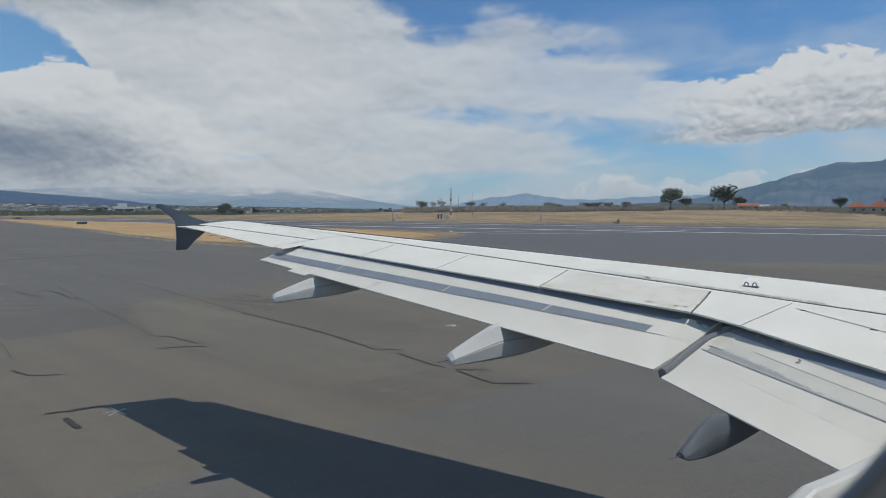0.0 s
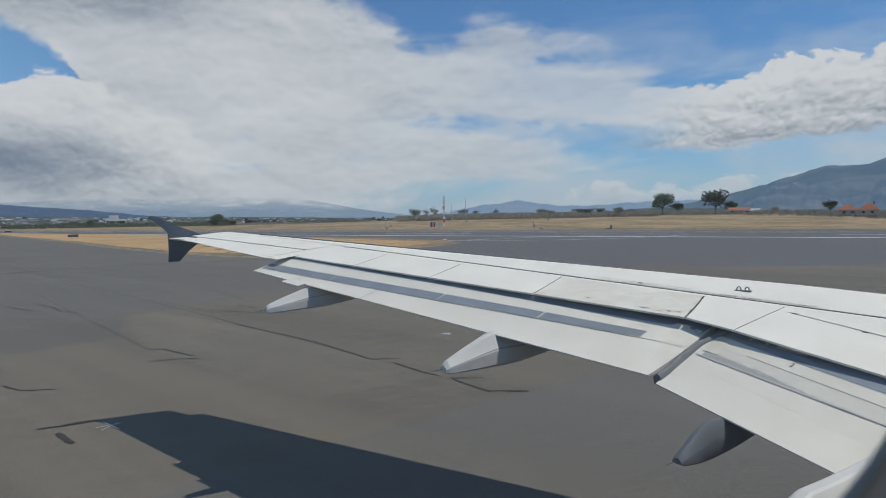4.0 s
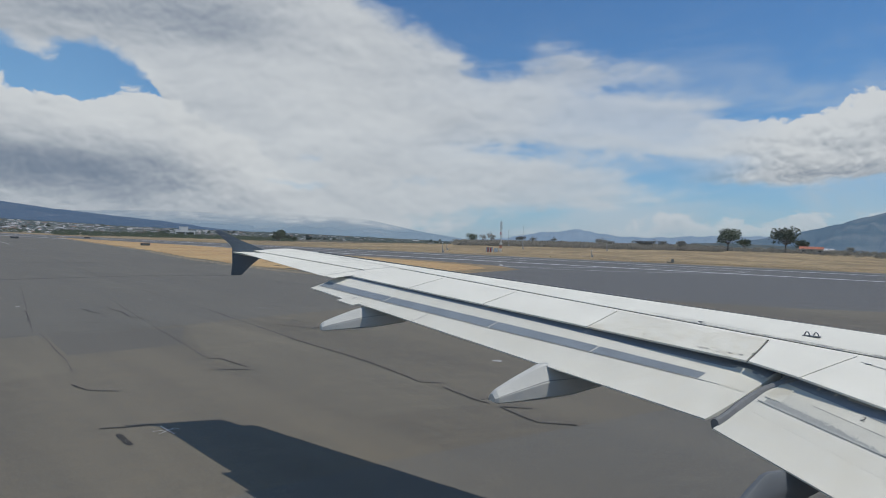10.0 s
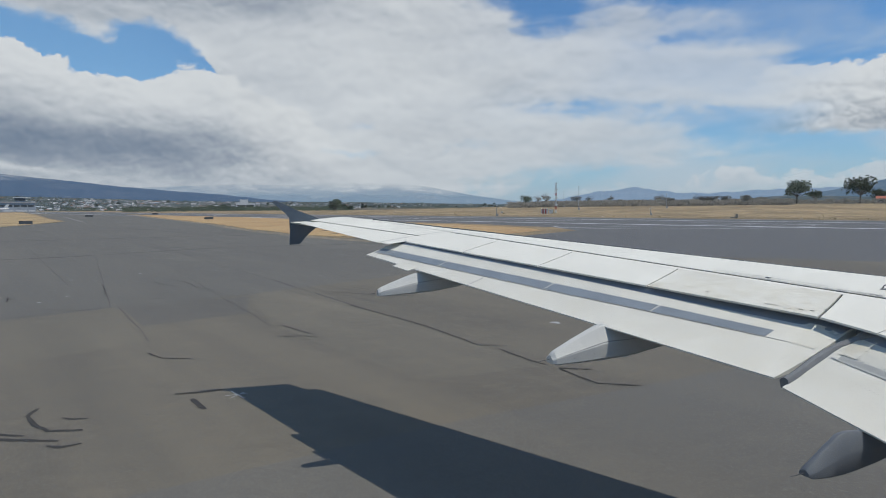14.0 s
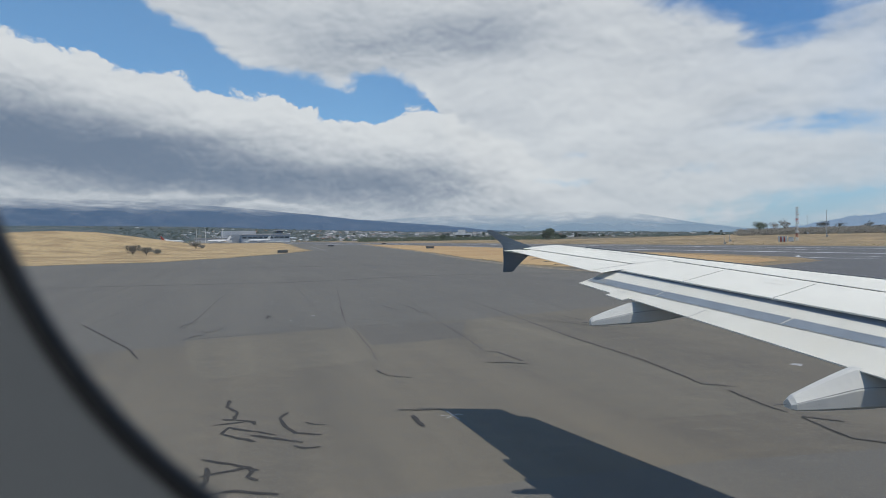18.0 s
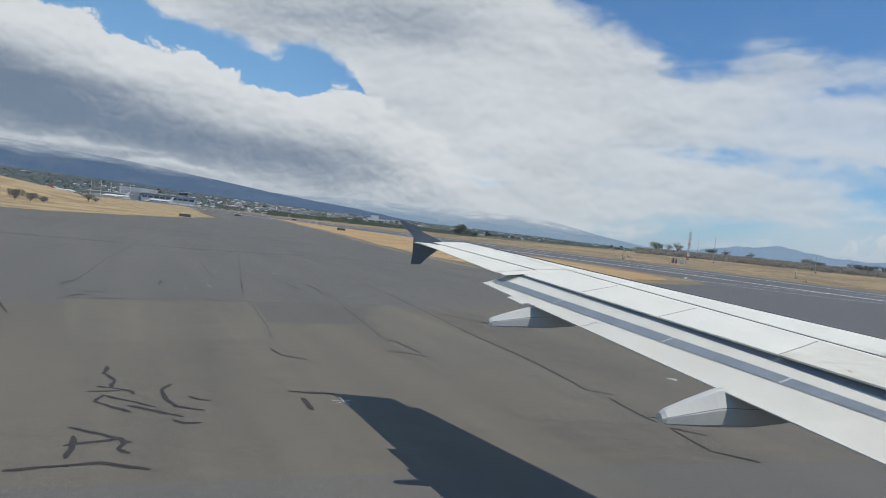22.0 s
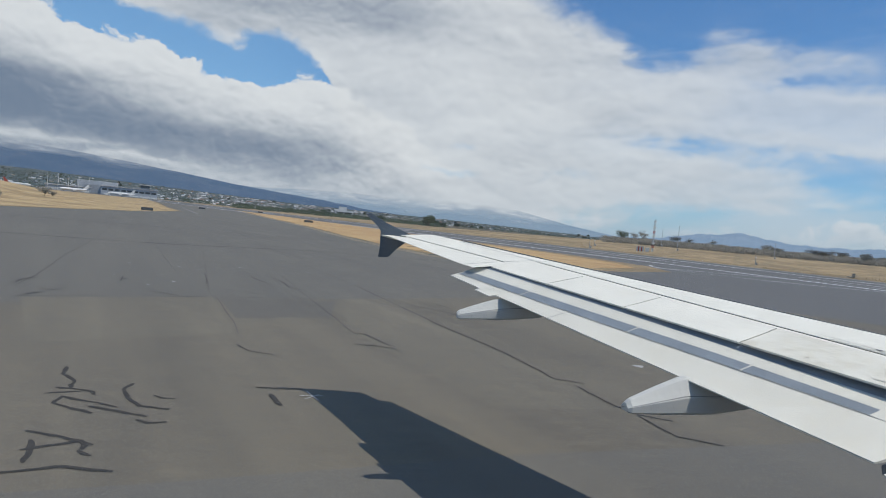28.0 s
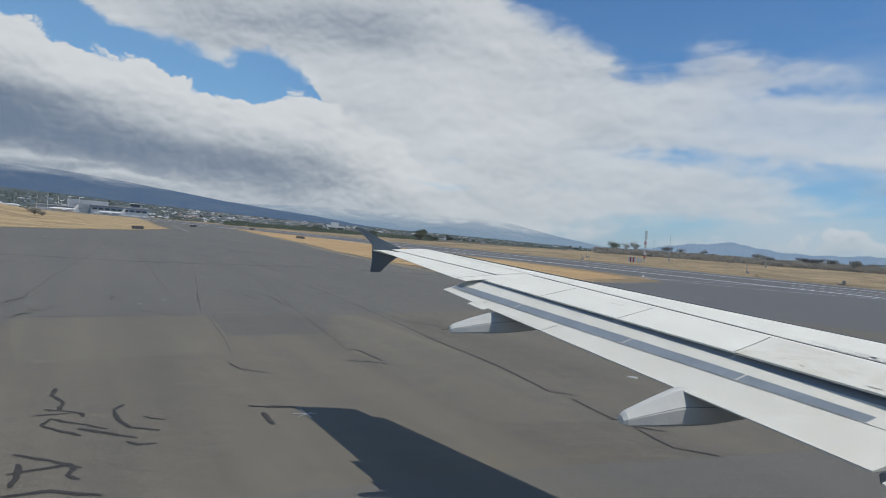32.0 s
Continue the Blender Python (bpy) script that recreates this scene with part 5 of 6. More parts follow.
seal_count = 0


def seal(wide, *path):
    """One poured tar line over a crack."""
    global seal_count
    seal_count += 1
    ribbon("crack_seal", crooked(path, 0.16, 0.022, seal_count), wide, 0.006 + 0.0004 * seal_count, TAR, apron, taper=True, rough=0.3, seed=seal_count)


seal(0.108, (-17.1, 19.5), (-16.95, 18.8), (-16.5, 18.2), (-16.4, 17.5))
seal(0.108, (-16.73, 17.6), (-16.2, 17.5), (-15.85, 17.35), (-15.75, 17.1))
seal(0.108, (-16.75, 17.1), (-16.4, 17.25), (-16.1, 17.35))
seal(0.108, (-15.01, 16.27), (-15.7, 16.6), (-16.35, 16.9), (-16.35, 16.4), (-15.4, 15.8))
seal(0.108, (-15.62, 16.25), (-15.0, 16.0), (-14.31, 15.69))
seal(0.108, (-15.18, 18.15), (-15.25, 17.6), (-15.0, 16.95), (-14.63, 16.38), (-13.97, 16.22))
seal(0.108, (-14.53, 17.25), (-14.3, 17.05), (-13.99, 16.98))
seal(0.108, (-14.46, 15.45), (-14.2, 15.28), (-13.86, 15.38))
seal(0.108, (-16.21, 14.7), (-15.5, 14.4), (-14.85, 14.03))
seal(0.108, (-15.93, 13.73), (-15.5, 14.0), (-15.1, 14.2), (-14.99, 14.0), (-15.0, 13.7), (-14.73, 13.5))
seal(0.108, (-15.95, 14.22), (-15.75, 13.7), (-15.66, 13.15))
seal(0.108, (-16.35, 12.55), (-15.82, 12.75), (-15.02, 13.02), (-14.19, 12.83))
seal(0.07, (-13.26, 23.25), (-12.8, 22.35), (-11.96, 21.96))
seal(0.07, (-9.15, 26.45), (-8.7, 26.3), (-8.3, 25.2), (-7.96, 24.4))
seal(0.07, (-9.32, 24.3), (-8.4, 24.15), (-7.83, 23.86))
seal(0.065, (-5.2, 30.5), (-4.63, 28.3), (-4.0, 26.0), (-3.56, 24.0), (-3.2, 21.4), (-3.14, 20.4))
seal(0.065, (-2.71, 19.6), (-2.6, 18.6), (-2.47, 17.7), (-2.32, 17.3))
seal(0.15, (-11.88, 17.65), (-11.74, 17.1), (-11.6, 16.7))
seal(0.08, (-12.3, 18.2), (-11.8, 18.15), (-11.1, 18.19))
seal(0.07, (-30, 36), (-24.0, 28.3), (-22.6, 26.0))
seal(0.06, (-3.14, 20.4), (-2.7, 20.3), (-2.23, 20.0))
seal(0.06, (-2.19, 16.94), (-2.2, 16.0), (-2.1, 15.2), (-1.2, 14.6))
seal(0.06, (-2.19, 16.9), (-1.41, 16.42))
seal(0.08, (-24.2, 34.4), (-24.4, 35.5), (-24.1, 36.8))
seal(0.10, (-22.5, 30.9), (-22.4, 31.5), (-22.1, 31.9))
seal(0.06, (-18.44, 34.33), (-17.6, 33.9), (-16.89, 33.45))
seal(0.07, (-14.4, 44.0), (-13.8, 42.3), (-13.2, 41.2))
seal(0.07, (-13.1, 44.4), (-12.3, 42.2), (-11.9, 39.8), (-11.1, 39.0))
seal(0.05, (-15.5, 37.0), (-13.4, 35.9))
seal(0.05, (-14.8, 38.2), (-12.5, 37.3))
seal(0.05, (-17.2, 43.6), (-16.8, 41.5), (-16.4, 38.6))
seal(0.06, (-22.8, 33.2), (-22.2, 32.6), (-21.9, 33.1))
seal(0.05, (-22.4, 34.3), (-21.9, 34.0))
seal(0.06, (-21.0, 39.0), (-20.3, 38.3))
seal(0.06, (-20.5, 37.4), (-20.9, 39.4))
seal(0.06, (-3.7, 37.1), (-3.0, 35.2))
seal(0.07, (4.0, 18.0), (6.0, 16.6), (7.5, 16.4))
seal(0.07, (-5.2, 35.5), (-3.0, 33.0), (-1.2, 32.0))
for a, b in (((-11.18, 17.55), (-10.6, 17.6)), ((-11.0, 17.95), (-10.72, 17.2)), ((-11.05, 17.3), (-10.7, 17.7)), ((-19.8, 41.5), (-18.6, 41.6))):
    ribbon("chalk_mark", [a, b], 0.035, 0.02 + 0.001 * (a[0] % 1), CHALK, apron, "thin white survey mark", seed=1)
rnd = random.Random(62)
flecks = [(1.4, 23.0, 0.3), (5.0, 21.0, 0.35), (-27.5, 27.5, 0.4)] + [(rnd.uniform(-26, 2), rnd.uniform(34, 62), rnd.uniform(0.10, 0.22)) for k in range(16)]
for x, y, s in flecks:
    pts = [(x + s * math.cos(a) * (0.6 + 0.4 * math.sin(3 * a)), y + s * 0.8 * math.sin(a)) for a in [math.tau * k / 10 for k in range(10)]]
    flat("paint_fleck", pts, 0.005, CHALK, "pale worn fleck", "", apron)

# dry tufts along the verges
rnd = random.Random(21)
verts, faces = [], []
lines = [(island, 1.2), (left_pts[:8], 1.5)]
spots = []
for pts, spread in lines:
    for a, b in zip(pts, pts[1:]):
        a, b = Vector(a), Vector(b)
        for k in range(int((b - a).length * 2.2)):
            p = a.lerp(b, rnd.random())
            spots.append((p.x + rnd.gauss(0, spread), p.y + rnd.gauss(0, spread), -0.08))
for k in range(3600):
    y = rnd.uniform(-150, 520)
    x, yy = along(226 + abs(rnd.gauss(0, 38)), y)
    spots.append((x, yy, field_z(x, yy) + 0.1))
for x, y, z in spots:
    for q in range(3):
        a, h, w = rnd.uniform(0, math.tau), rnd.uniform(0.05, 0.20), rnd.uniform(0.1, 0.3)
        i = len(verts)
        dx, dy = math.cos(a) * w, math.sin(a) * w
        verts += [(x - dx, y - dy, z - 0.1), (x + dx, y + dy, z - 0.1), (x + rnd.uniform(-0.1, 0.1), y + rnd.uniform(-0.1, 0.1), z + h)]
        faces.append((i, i + 1, i + 2))
tagged(raw("dry_grass", verts, faces, TUFT), "dry straw-coloured grass tufts on the verges", "grass", kind="stuff")


# ---- far hills ----
TOWN = ((-30, 0.10), (-24, 0.24), (-18, 0.34), (-12, 0.44), (-6, 0.46), (0, 0.50), (6, 0.66), (12, 0.82), (20, 1.1), (30, 1.2), (50, 1.2))

def ridge(name, label, crestline, dist, depth, mat, seed, foot=-2.0, rough=0.06, step=0.35, jag=1.0):
    """A mountain flank: crest heights given as degrees above the eye at bearings, rolling down towards the viewer."""
    rows, az = [], crestline[0][0]
    while az <= crestline[-1][0]:
        col = []
        top = 4.6 + dist * math.tan(radians(table(crestline, az)))
        top += jag * dist * 0.0011 * (noise.noise(Vector((az * 0.9, seed, 0))) + 0.5 * noise.noise(Vector((az * 2.7, seed, 3))) + 0.3 * noise.noise(Vector((az * 7, seed, 5))))
        for j in range(13):
            s = j / 12
            d = dist - depth * s
            spur = noise.noise(Vector((az * 0.35, s * 1.6, seed))) + 0.5 * noise.noise(Vector((az * 1.1, s * 3, seed + 4))) + 0.25 * noise.noise(Vector((az * 3.1, s * 7, seed + 7)))
            z = lerp(top, foot, s ** 0.8) + top * rough * 3.0 * spur * math.sin(math.pi * s)
            col.append(bearing(az, d + dist * 0.02 * spur * (1 if 0 < j < 12 else 0), z))
        rows.append(col)
        az += step
    return tagged(part(name, sheet(rows), mat, None, smooth=True), label, "mountain", kind="structure")


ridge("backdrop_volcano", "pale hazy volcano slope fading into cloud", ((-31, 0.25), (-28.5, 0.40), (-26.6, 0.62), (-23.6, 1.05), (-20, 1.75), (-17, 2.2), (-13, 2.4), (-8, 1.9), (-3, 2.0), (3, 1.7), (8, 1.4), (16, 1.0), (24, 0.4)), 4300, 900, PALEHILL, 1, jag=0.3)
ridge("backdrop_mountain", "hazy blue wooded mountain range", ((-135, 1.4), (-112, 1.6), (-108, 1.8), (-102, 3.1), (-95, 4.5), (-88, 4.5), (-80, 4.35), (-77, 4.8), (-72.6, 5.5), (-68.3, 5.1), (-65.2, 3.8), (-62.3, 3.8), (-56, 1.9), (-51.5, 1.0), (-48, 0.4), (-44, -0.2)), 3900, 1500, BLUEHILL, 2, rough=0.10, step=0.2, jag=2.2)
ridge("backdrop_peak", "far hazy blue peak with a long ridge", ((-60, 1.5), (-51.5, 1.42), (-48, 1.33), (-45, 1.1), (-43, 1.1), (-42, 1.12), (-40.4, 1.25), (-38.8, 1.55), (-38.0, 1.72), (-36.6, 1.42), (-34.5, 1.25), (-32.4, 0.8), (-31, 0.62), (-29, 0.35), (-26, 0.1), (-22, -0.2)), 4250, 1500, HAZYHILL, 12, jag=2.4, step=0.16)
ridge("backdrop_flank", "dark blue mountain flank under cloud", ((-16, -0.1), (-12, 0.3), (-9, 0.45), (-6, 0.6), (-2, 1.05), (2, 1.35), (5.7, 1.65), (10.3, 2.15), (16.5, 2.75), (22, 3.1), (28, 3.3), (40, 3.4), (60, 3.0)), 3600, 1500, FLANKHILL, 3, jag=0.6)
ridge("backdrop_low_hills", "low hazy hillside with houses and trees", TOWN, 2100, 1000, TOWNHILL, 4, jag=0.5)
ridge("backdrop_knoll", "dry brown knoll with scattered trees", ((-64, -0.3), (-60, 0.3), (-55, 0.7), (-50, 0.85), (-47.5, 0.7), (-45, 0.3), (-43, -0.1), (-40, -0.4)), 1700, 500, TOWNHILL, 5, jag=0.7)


def town_z(d, az):
    """Height of the low hillside at that distance and bearing."""
    s = min(1.0, max(0.0, (2100 - d) / 1000))
    return max(0.0, lerp(4.6 + 2100 * math.tan(radians(table(TOWN, az))), -2.0, s ** 0.8))


# ---- trees ----
def tree(height, width, seed, leaf, n=9, label="", dense=1.0, bare=False):
    rnd = random.Random(seed)
    top = thing("tree", (0, -4000, -600), label, "tree", "trees round the airfield")
    bm = rod(height * 0.035, height * 0.022, (0, 0, -0.3), (0, 0, height * 0.42), 7)
    tips = []
    for k in range(n):
        a = math.tau * k / n + rnd.uniform(-0.4, 0.4)
        r = width * 0.5 * rnd.uniform(0.35, 0.8)
        p = (math.cos(a) * r, math.sin(a) * r, height * rnd.uniform(0.5, 0.85))
        rod(height * 0.016, height * 0.005, (0, 0, height * rnd.uniform(0.25, 0.4)), p, 5, bm)
        tips.append(p)
        if bare:
            for q in range(4):
                e = (p[0] + rnd.gauss(0, width * 0.12), p[1] + rnd.gauss(0, width * 0.12), p[2] + abs(rnd.gauss(0, height * 0.12)))
                rod(height * 0.006, height * 0.002, p, e, 4, bm)
    tips.append((0, 0, height * 0.82))
    part("trunk", bm, BARK, top)
    verts, faces = [], []
    for p in tips:
        rad = width * rnd.uniform(0.17, 0.27)
        for q in range(int((34 if bare else 95) * dense)):
            d = Vector((rnd.gauss(0, 1), rnd.gauss(0, 1), rnd.gauss(0, 0.75))).normalized() * rad * rnd.uniform(0.55, 1.08)
            c = Vector(p) + d
            s = width * rnd.uniform(0.022, 0.05)
            u = Vector((rnd.gauss(0, 1), rnd.gauss(0, 1), rnd.gauss(0, 1))).normalized()
            v = u.orthogonal().normalized()
            i = len(verts)
            verts += [tuple(c + u * s), tuple(c + v * s), tuple(c - u * s * 0.9), tuple(c - v * s)]
            faces.append((i, i + 1, i + 2, i + 3))
    raw("crown", verts, faces, leaf, top)
    return top


kinds = [tree(13, 13, 1, LEAF, 11, "broad dark green tree with a full crown"), tree(11, 10, 2, LEAF, 9, "round dark green tree"), tree(9, 8, 3, DRYLEAF, 8, "thin dry grey-brown tree", 0.8, True),
         tree(7, 9, 4, DRYLEAF, 8, "low dry scrubby tree", 0.7), tree(15, 9, 5, LEAF, 10, "tall dark green tree"),
         tree(12, 14, 6, FARLEAF, 10, "distant broad green tree in haze"), tree(10, 11, 7, HAZELEAF, 9, "distant hazy green tree among houses")]


def plant(k, az, dist, scale=1.0, z=0.0, turn=None):
    x, y, _ = bearing(az, dist)
    z += field_z(x, y) if az < -24 else 0
    m = pose(x, y, z, 0, 0, turn if turn is not None else az * 37) @ Matrix.Scale(scale, 4)
    ob = copy_thing(kinds[k], m)
    ob.scale = (scale, scale, scale)
    return ob


plant(0, -11.3, 700, 1.15, -2.2)
plant(1, -12.6, 720, 0.7, -1.2)
plant(0, -28.6, 560, 0.75, 0.6)
plant(2, -30.3, 480, 1.0, 0.4)
plant(2, -29.6, 500, 0.9, 0.4)
for az, d, s, k in ((-50.4, 520, 1.25, 0), (-51.6, 540, 0.9, 1), (-54.6, 520, 1.35, 0), (-55.8, 530, 0.9, 1), (-59.0, 600, 0.8, 3), (-62.8, 560, 1.0, 1), (-66.8, 560, 0.8, 4), (-78, 620, 1.1, 0), (-82, 640, 1.1, 0), (-85, 640, 1.0, 1)):
    plant(k, az, d, s, 0.3)
for az, d, s in ((23.6, 188, 0.36), (24.6, 190, 0.44), (22.8, 192, 0.28), (19.8, 226, 0.42), (19.3, 230, 0.26)):
    x, y, _ = bearing(az, d)
    plant(3, az, d, s, hump_z(x - hx0, y - hy0) - 0.4)
rnd = random.Random(77)
for k in range(40):
    plant(rnd.choice((2, 3, 3, 2)), rnd.uniform(-50, -30), rnd.uniform(440, 640), rnd.uniform(0.4, 0.85), 0.3)
for k in range(34):
    az = rnd.uniform(-14, 5)
    d = rnd.uniform(740, 1000)
    plant(5, az, d, rnd.uniform(0.3, 0.75) ** 1.2, town_z(d, az) - 0.4)
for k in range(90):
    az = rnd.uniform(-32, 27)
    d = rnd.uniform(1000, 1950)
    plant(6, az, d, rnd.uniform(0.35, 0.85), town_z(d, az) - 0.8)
for k in range(22):
    plant(rnd.choice((0, 1, 3)), rnd.uniform(-100, -86), rnd.uniform(560, 700), rnd.uniform(0.7, 1.2), 0.3)


def thicket(name, az0, az1, d0, d1, n, h, leaf, label, seed, lift=0.0):
    """A belt of bushes, all leaf clumps."""
    rnd = random.Random(seed)
    verts, faces = [], []
    for k in range(n):
        az, d = rnd.uniform(az0, az1), rnd.uniform(d0, d1)
        x, y, _ = bearing(az, d)
        base = lift(d, az) - 0.8 if callable(lift) else field_z(x, y) - 0.3
        w, hh = rnd.uniform(1.2, 3.2), h * rnd.uniform(0.5, 1.3)
        for q in range(16):
            c = Vector((x + rnd.gauss(0, w * 0.6), y + rnd.gauss(0, w * 0.6), base + hh * rnd.uniform(0.05, 1.0)))
            s = rnd.uniform(0.25, 0.7)
            u = Vector((rnd.gauss(0, 1), rnd.gauss(0, 1), rnd.gauss(0, 1))).normalized()
            v = u.orthogonal().normalized()
            i = len(verts)
            verts += [tuple(c + u * s), tuple(c + v * s), tuple(c - u * s), tuple(c - v * s)]
            faces.append((i, i + 1, i + 2, i + 3))
    tagged(raw(name, verts, faces, leaf), label, "bushes", kind="stuff")


thicket("scrub", -50, -27, 430, 640, 5600, 3.4, DRYLEAF, "belt of dry grey-brown scrub beyond the field", 1)
thicket("scrub", -100, -50, 480, 700, 2600, 3.2, DRYLEAF, "dry scrub and hedges under the mountain", 2)
thicket("scrub", -33, -13, 640, 860, 1300, 2.6, DRYLEAF, "low dry scrub along the runway end", 3)
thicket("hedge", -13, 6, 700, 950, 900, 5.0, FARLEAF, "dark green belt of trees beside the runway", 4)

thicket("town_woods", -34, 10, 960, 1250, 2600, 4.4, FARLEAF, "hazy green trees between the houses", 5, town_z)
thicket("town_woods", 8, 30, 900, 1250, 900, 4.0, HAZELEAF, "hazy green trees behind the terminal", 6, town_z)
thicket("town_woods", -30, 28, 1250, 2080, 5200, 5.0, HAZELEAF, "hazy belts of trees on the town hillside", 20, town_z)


# ---- buildings ----
def house(w, d, h, pitch, wall, roof, label, windows=3):
    top = thing("house", (0, -4000, -600), label, "house", "houses of the town")
    part("wall", box((w, d, h), (0, 0, h / 2), 0.05), wall, top)
    r, o = h + pitch, 0.5
    bm = bmesh.new()
    v = [bm.verts.new(p) for p in ((-w / 2 - o, -d / 2 - o, h), (w / 2 + o, -d / 2 - o, h), (w / 2 + o, d / 2 + o, h), (-w / 2 - o, d / 2 + o, h), (-w / 2 - o, 0, r), (w / 2 + o, 0, r))]
    for f in ((0, 1, 5, 4), (2, 3, 4, 5), (0, 4, 3), (1, 2, 5), (3, 2, 1, 0)):
        bm.faces.new([v[i] for i in f])
    part("roof", bm, roof, top)
    for k in range(windows):
        x = lerp(-w * 0.35, w * 0.35, k / max(1, windows - 1))
        part("window", box((w * 0.12, 0.12, h * 0.34), (x, -d / 2 - 0.02, h * 0.55), 0.01), DGLASS, top)
    return top


homes = [house(14, 9, 3.4, 1.8, WALLW, ROOFW, "small white house with a pale metal roof"), house(34, 18, 7, 2.2, WALLW, ROOFW, "white warehouse with a pale metal roof", 5),
         house(16, 10, 3.6, 2.0, WALLC, ROOFR, "cream house with a red tiled roof"), house(22, 14, 9, 1.0, WALLC, ROOFD, "cream block with a dark roof", 4)]
rnd = random.Random(5)
for k in range(290):
    az = rnd.triangular(-27, 28, 6)
    d = 960 + 1090 * rnd.random() ** 1.3
    x, y, _ = bearing(az, d)
    s = rnd.uniform(0.22, 0.40)
    ob = copy_thing(homes[rnd.choice((0, 0, 1, 1, 2, 3))], pose(x, y, town_z(d, az) - 0.6, 0, 0, az + rnd.uniform(-50, 50)))
    ob.scale = (s, s, s)
# the far streets: hundreds of small roofs
rnd = random.Random(15)
verts, faces = [], []
for k in range(1500):
    az = rnd.choice((rnd.triangular(-30, 28, 4), rnd.gauss(5, 4), rnd.gauss(-5, 6)))
    d = 1000 + 1050 * rnd.random() ** 1.15
    x, y, _ = bearing(az, d)
    z, turn = town_z(d, az) - 1.4, radians(az + rnd.uniform(-60, 60))
    w, l, h = rnd.uniform(1.6, 4.0) * (3.2 if rnd.random() < 0.12 else 1), rnd.uniform(1.6, 3.0), rnd.uniform(1.4, 2.8)
    c, s = math.cos(turn), math.sin(turn)
    i = len(verts)
    for px, py, pz in ((-w, -l, 0), (w, -l, 0), (w, l, 0), (-w, l, 0), (-w, -l, h), (w, -l, h), (w, l, h), (-w, l, h), (-w, 0, h + 1.3), (w, 0, h + 1.3)):
        verts.append((x + c * px - s * py, y + s * px + c * py, z + pz))
    for f in ((0, 1, 5, 4), (2, 3, 7, 6), (1, 2, 6, 9, 5), (3, 0, 4, 8, 7), (4, 5, 9, 8), (6, 7, 8, 9)):
        faces.append(tuple(i + q for q in f))
tagged(raw("far_houses", verts, faces, TOWNMIX), "many small pale houses and roofs on the hillside", "houses", kind="stuff")
for az, d, k, s in ((-57.3, 640, 0, 1), (-84, 600, 0, 1), (-86, 590, 2, 1), (-90, 560, 1, 0.7), (-93, 540, 2, 1), (-56.4, 520, 2, 0.9)):
    x, y, _ = bearing(az, d)
    ob = copy_thing(homes[k], pose(x, y, field_z(x, y), 0, 0, az))
    ob.scale = (s, s, s)
for h in kinds + homes:
    for o in list(h.children_recursive) + [h]:
        bpy.data.objects.remove(o)


def local(name, az, dist, z, label, category, group=""):
    x, y, _ = bearing(az, dist)
    z += field_z(x, y) if az < -24 else 0
    return thing(name, (x, y, z), label, category, group, az)


# white block above the town
blk = local("office_block", -3.6, 1250, town_z(1250, -3.6), "white office block above the trees", "building")
part("wall", box((34, 16, 11), (0, 0, 5.5), 0.2), WALLW, blk)
part("upper_wall", box((15, 12, 7), (-3, 0, 14.5), 0.2), WALLW, blk)
for k in range(6):
    part("window", box((3.6, 0.3, 2.0), (-13.5 + k * 5.4, -8.05, 7), 0.05), DGLASS, blk)

# terminal with gates
term = local("airport_terminal", 14.0, 860, 0, "long pale grey airport terminal with dark glazing", "terminal")
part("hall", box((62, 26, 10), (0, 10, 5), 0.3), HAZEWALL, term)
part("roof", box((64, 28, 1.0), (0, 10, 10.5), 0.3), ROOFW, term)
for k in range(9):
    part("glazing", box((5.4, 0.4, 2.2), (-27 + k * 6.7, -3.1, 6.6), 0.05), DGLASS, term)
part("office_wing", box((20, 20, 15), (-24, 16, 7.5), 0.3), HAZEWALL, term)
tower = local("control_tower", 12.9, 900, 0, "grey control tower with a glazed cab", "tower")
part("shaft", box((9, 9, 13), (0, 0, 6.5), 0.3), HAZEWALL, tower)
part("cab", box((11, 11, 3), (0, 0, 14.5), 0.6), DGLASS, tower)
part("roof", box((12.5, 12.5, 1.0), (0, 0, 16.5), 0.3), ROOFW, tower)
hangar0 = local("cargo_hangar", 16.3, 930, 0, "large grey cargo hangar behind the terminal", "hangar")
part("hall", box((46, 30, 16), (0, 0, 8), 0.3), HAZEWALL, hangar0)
part("door", box((30, 0.4, 11), (0, -15.1, 5.6), 0.05), STEEL, hangar0)
hall2 = local("terminal_pier", 18.3, 830, 0, "low terminal pier with white roof masts", "terminal")
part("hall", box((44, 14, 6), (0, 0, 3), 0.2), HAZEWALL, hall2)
part("roof", box((46, 16, 0.8), (0, 0, 6.4), 0.2), ROOFW, hall2)
for k in range(5):
    part("roof_mast", rod(0.35, 0.2, (-20 + 10 * k, -8, 0), (-20 + 10 * k, -8, 17), 6), WHITEP, hall2)


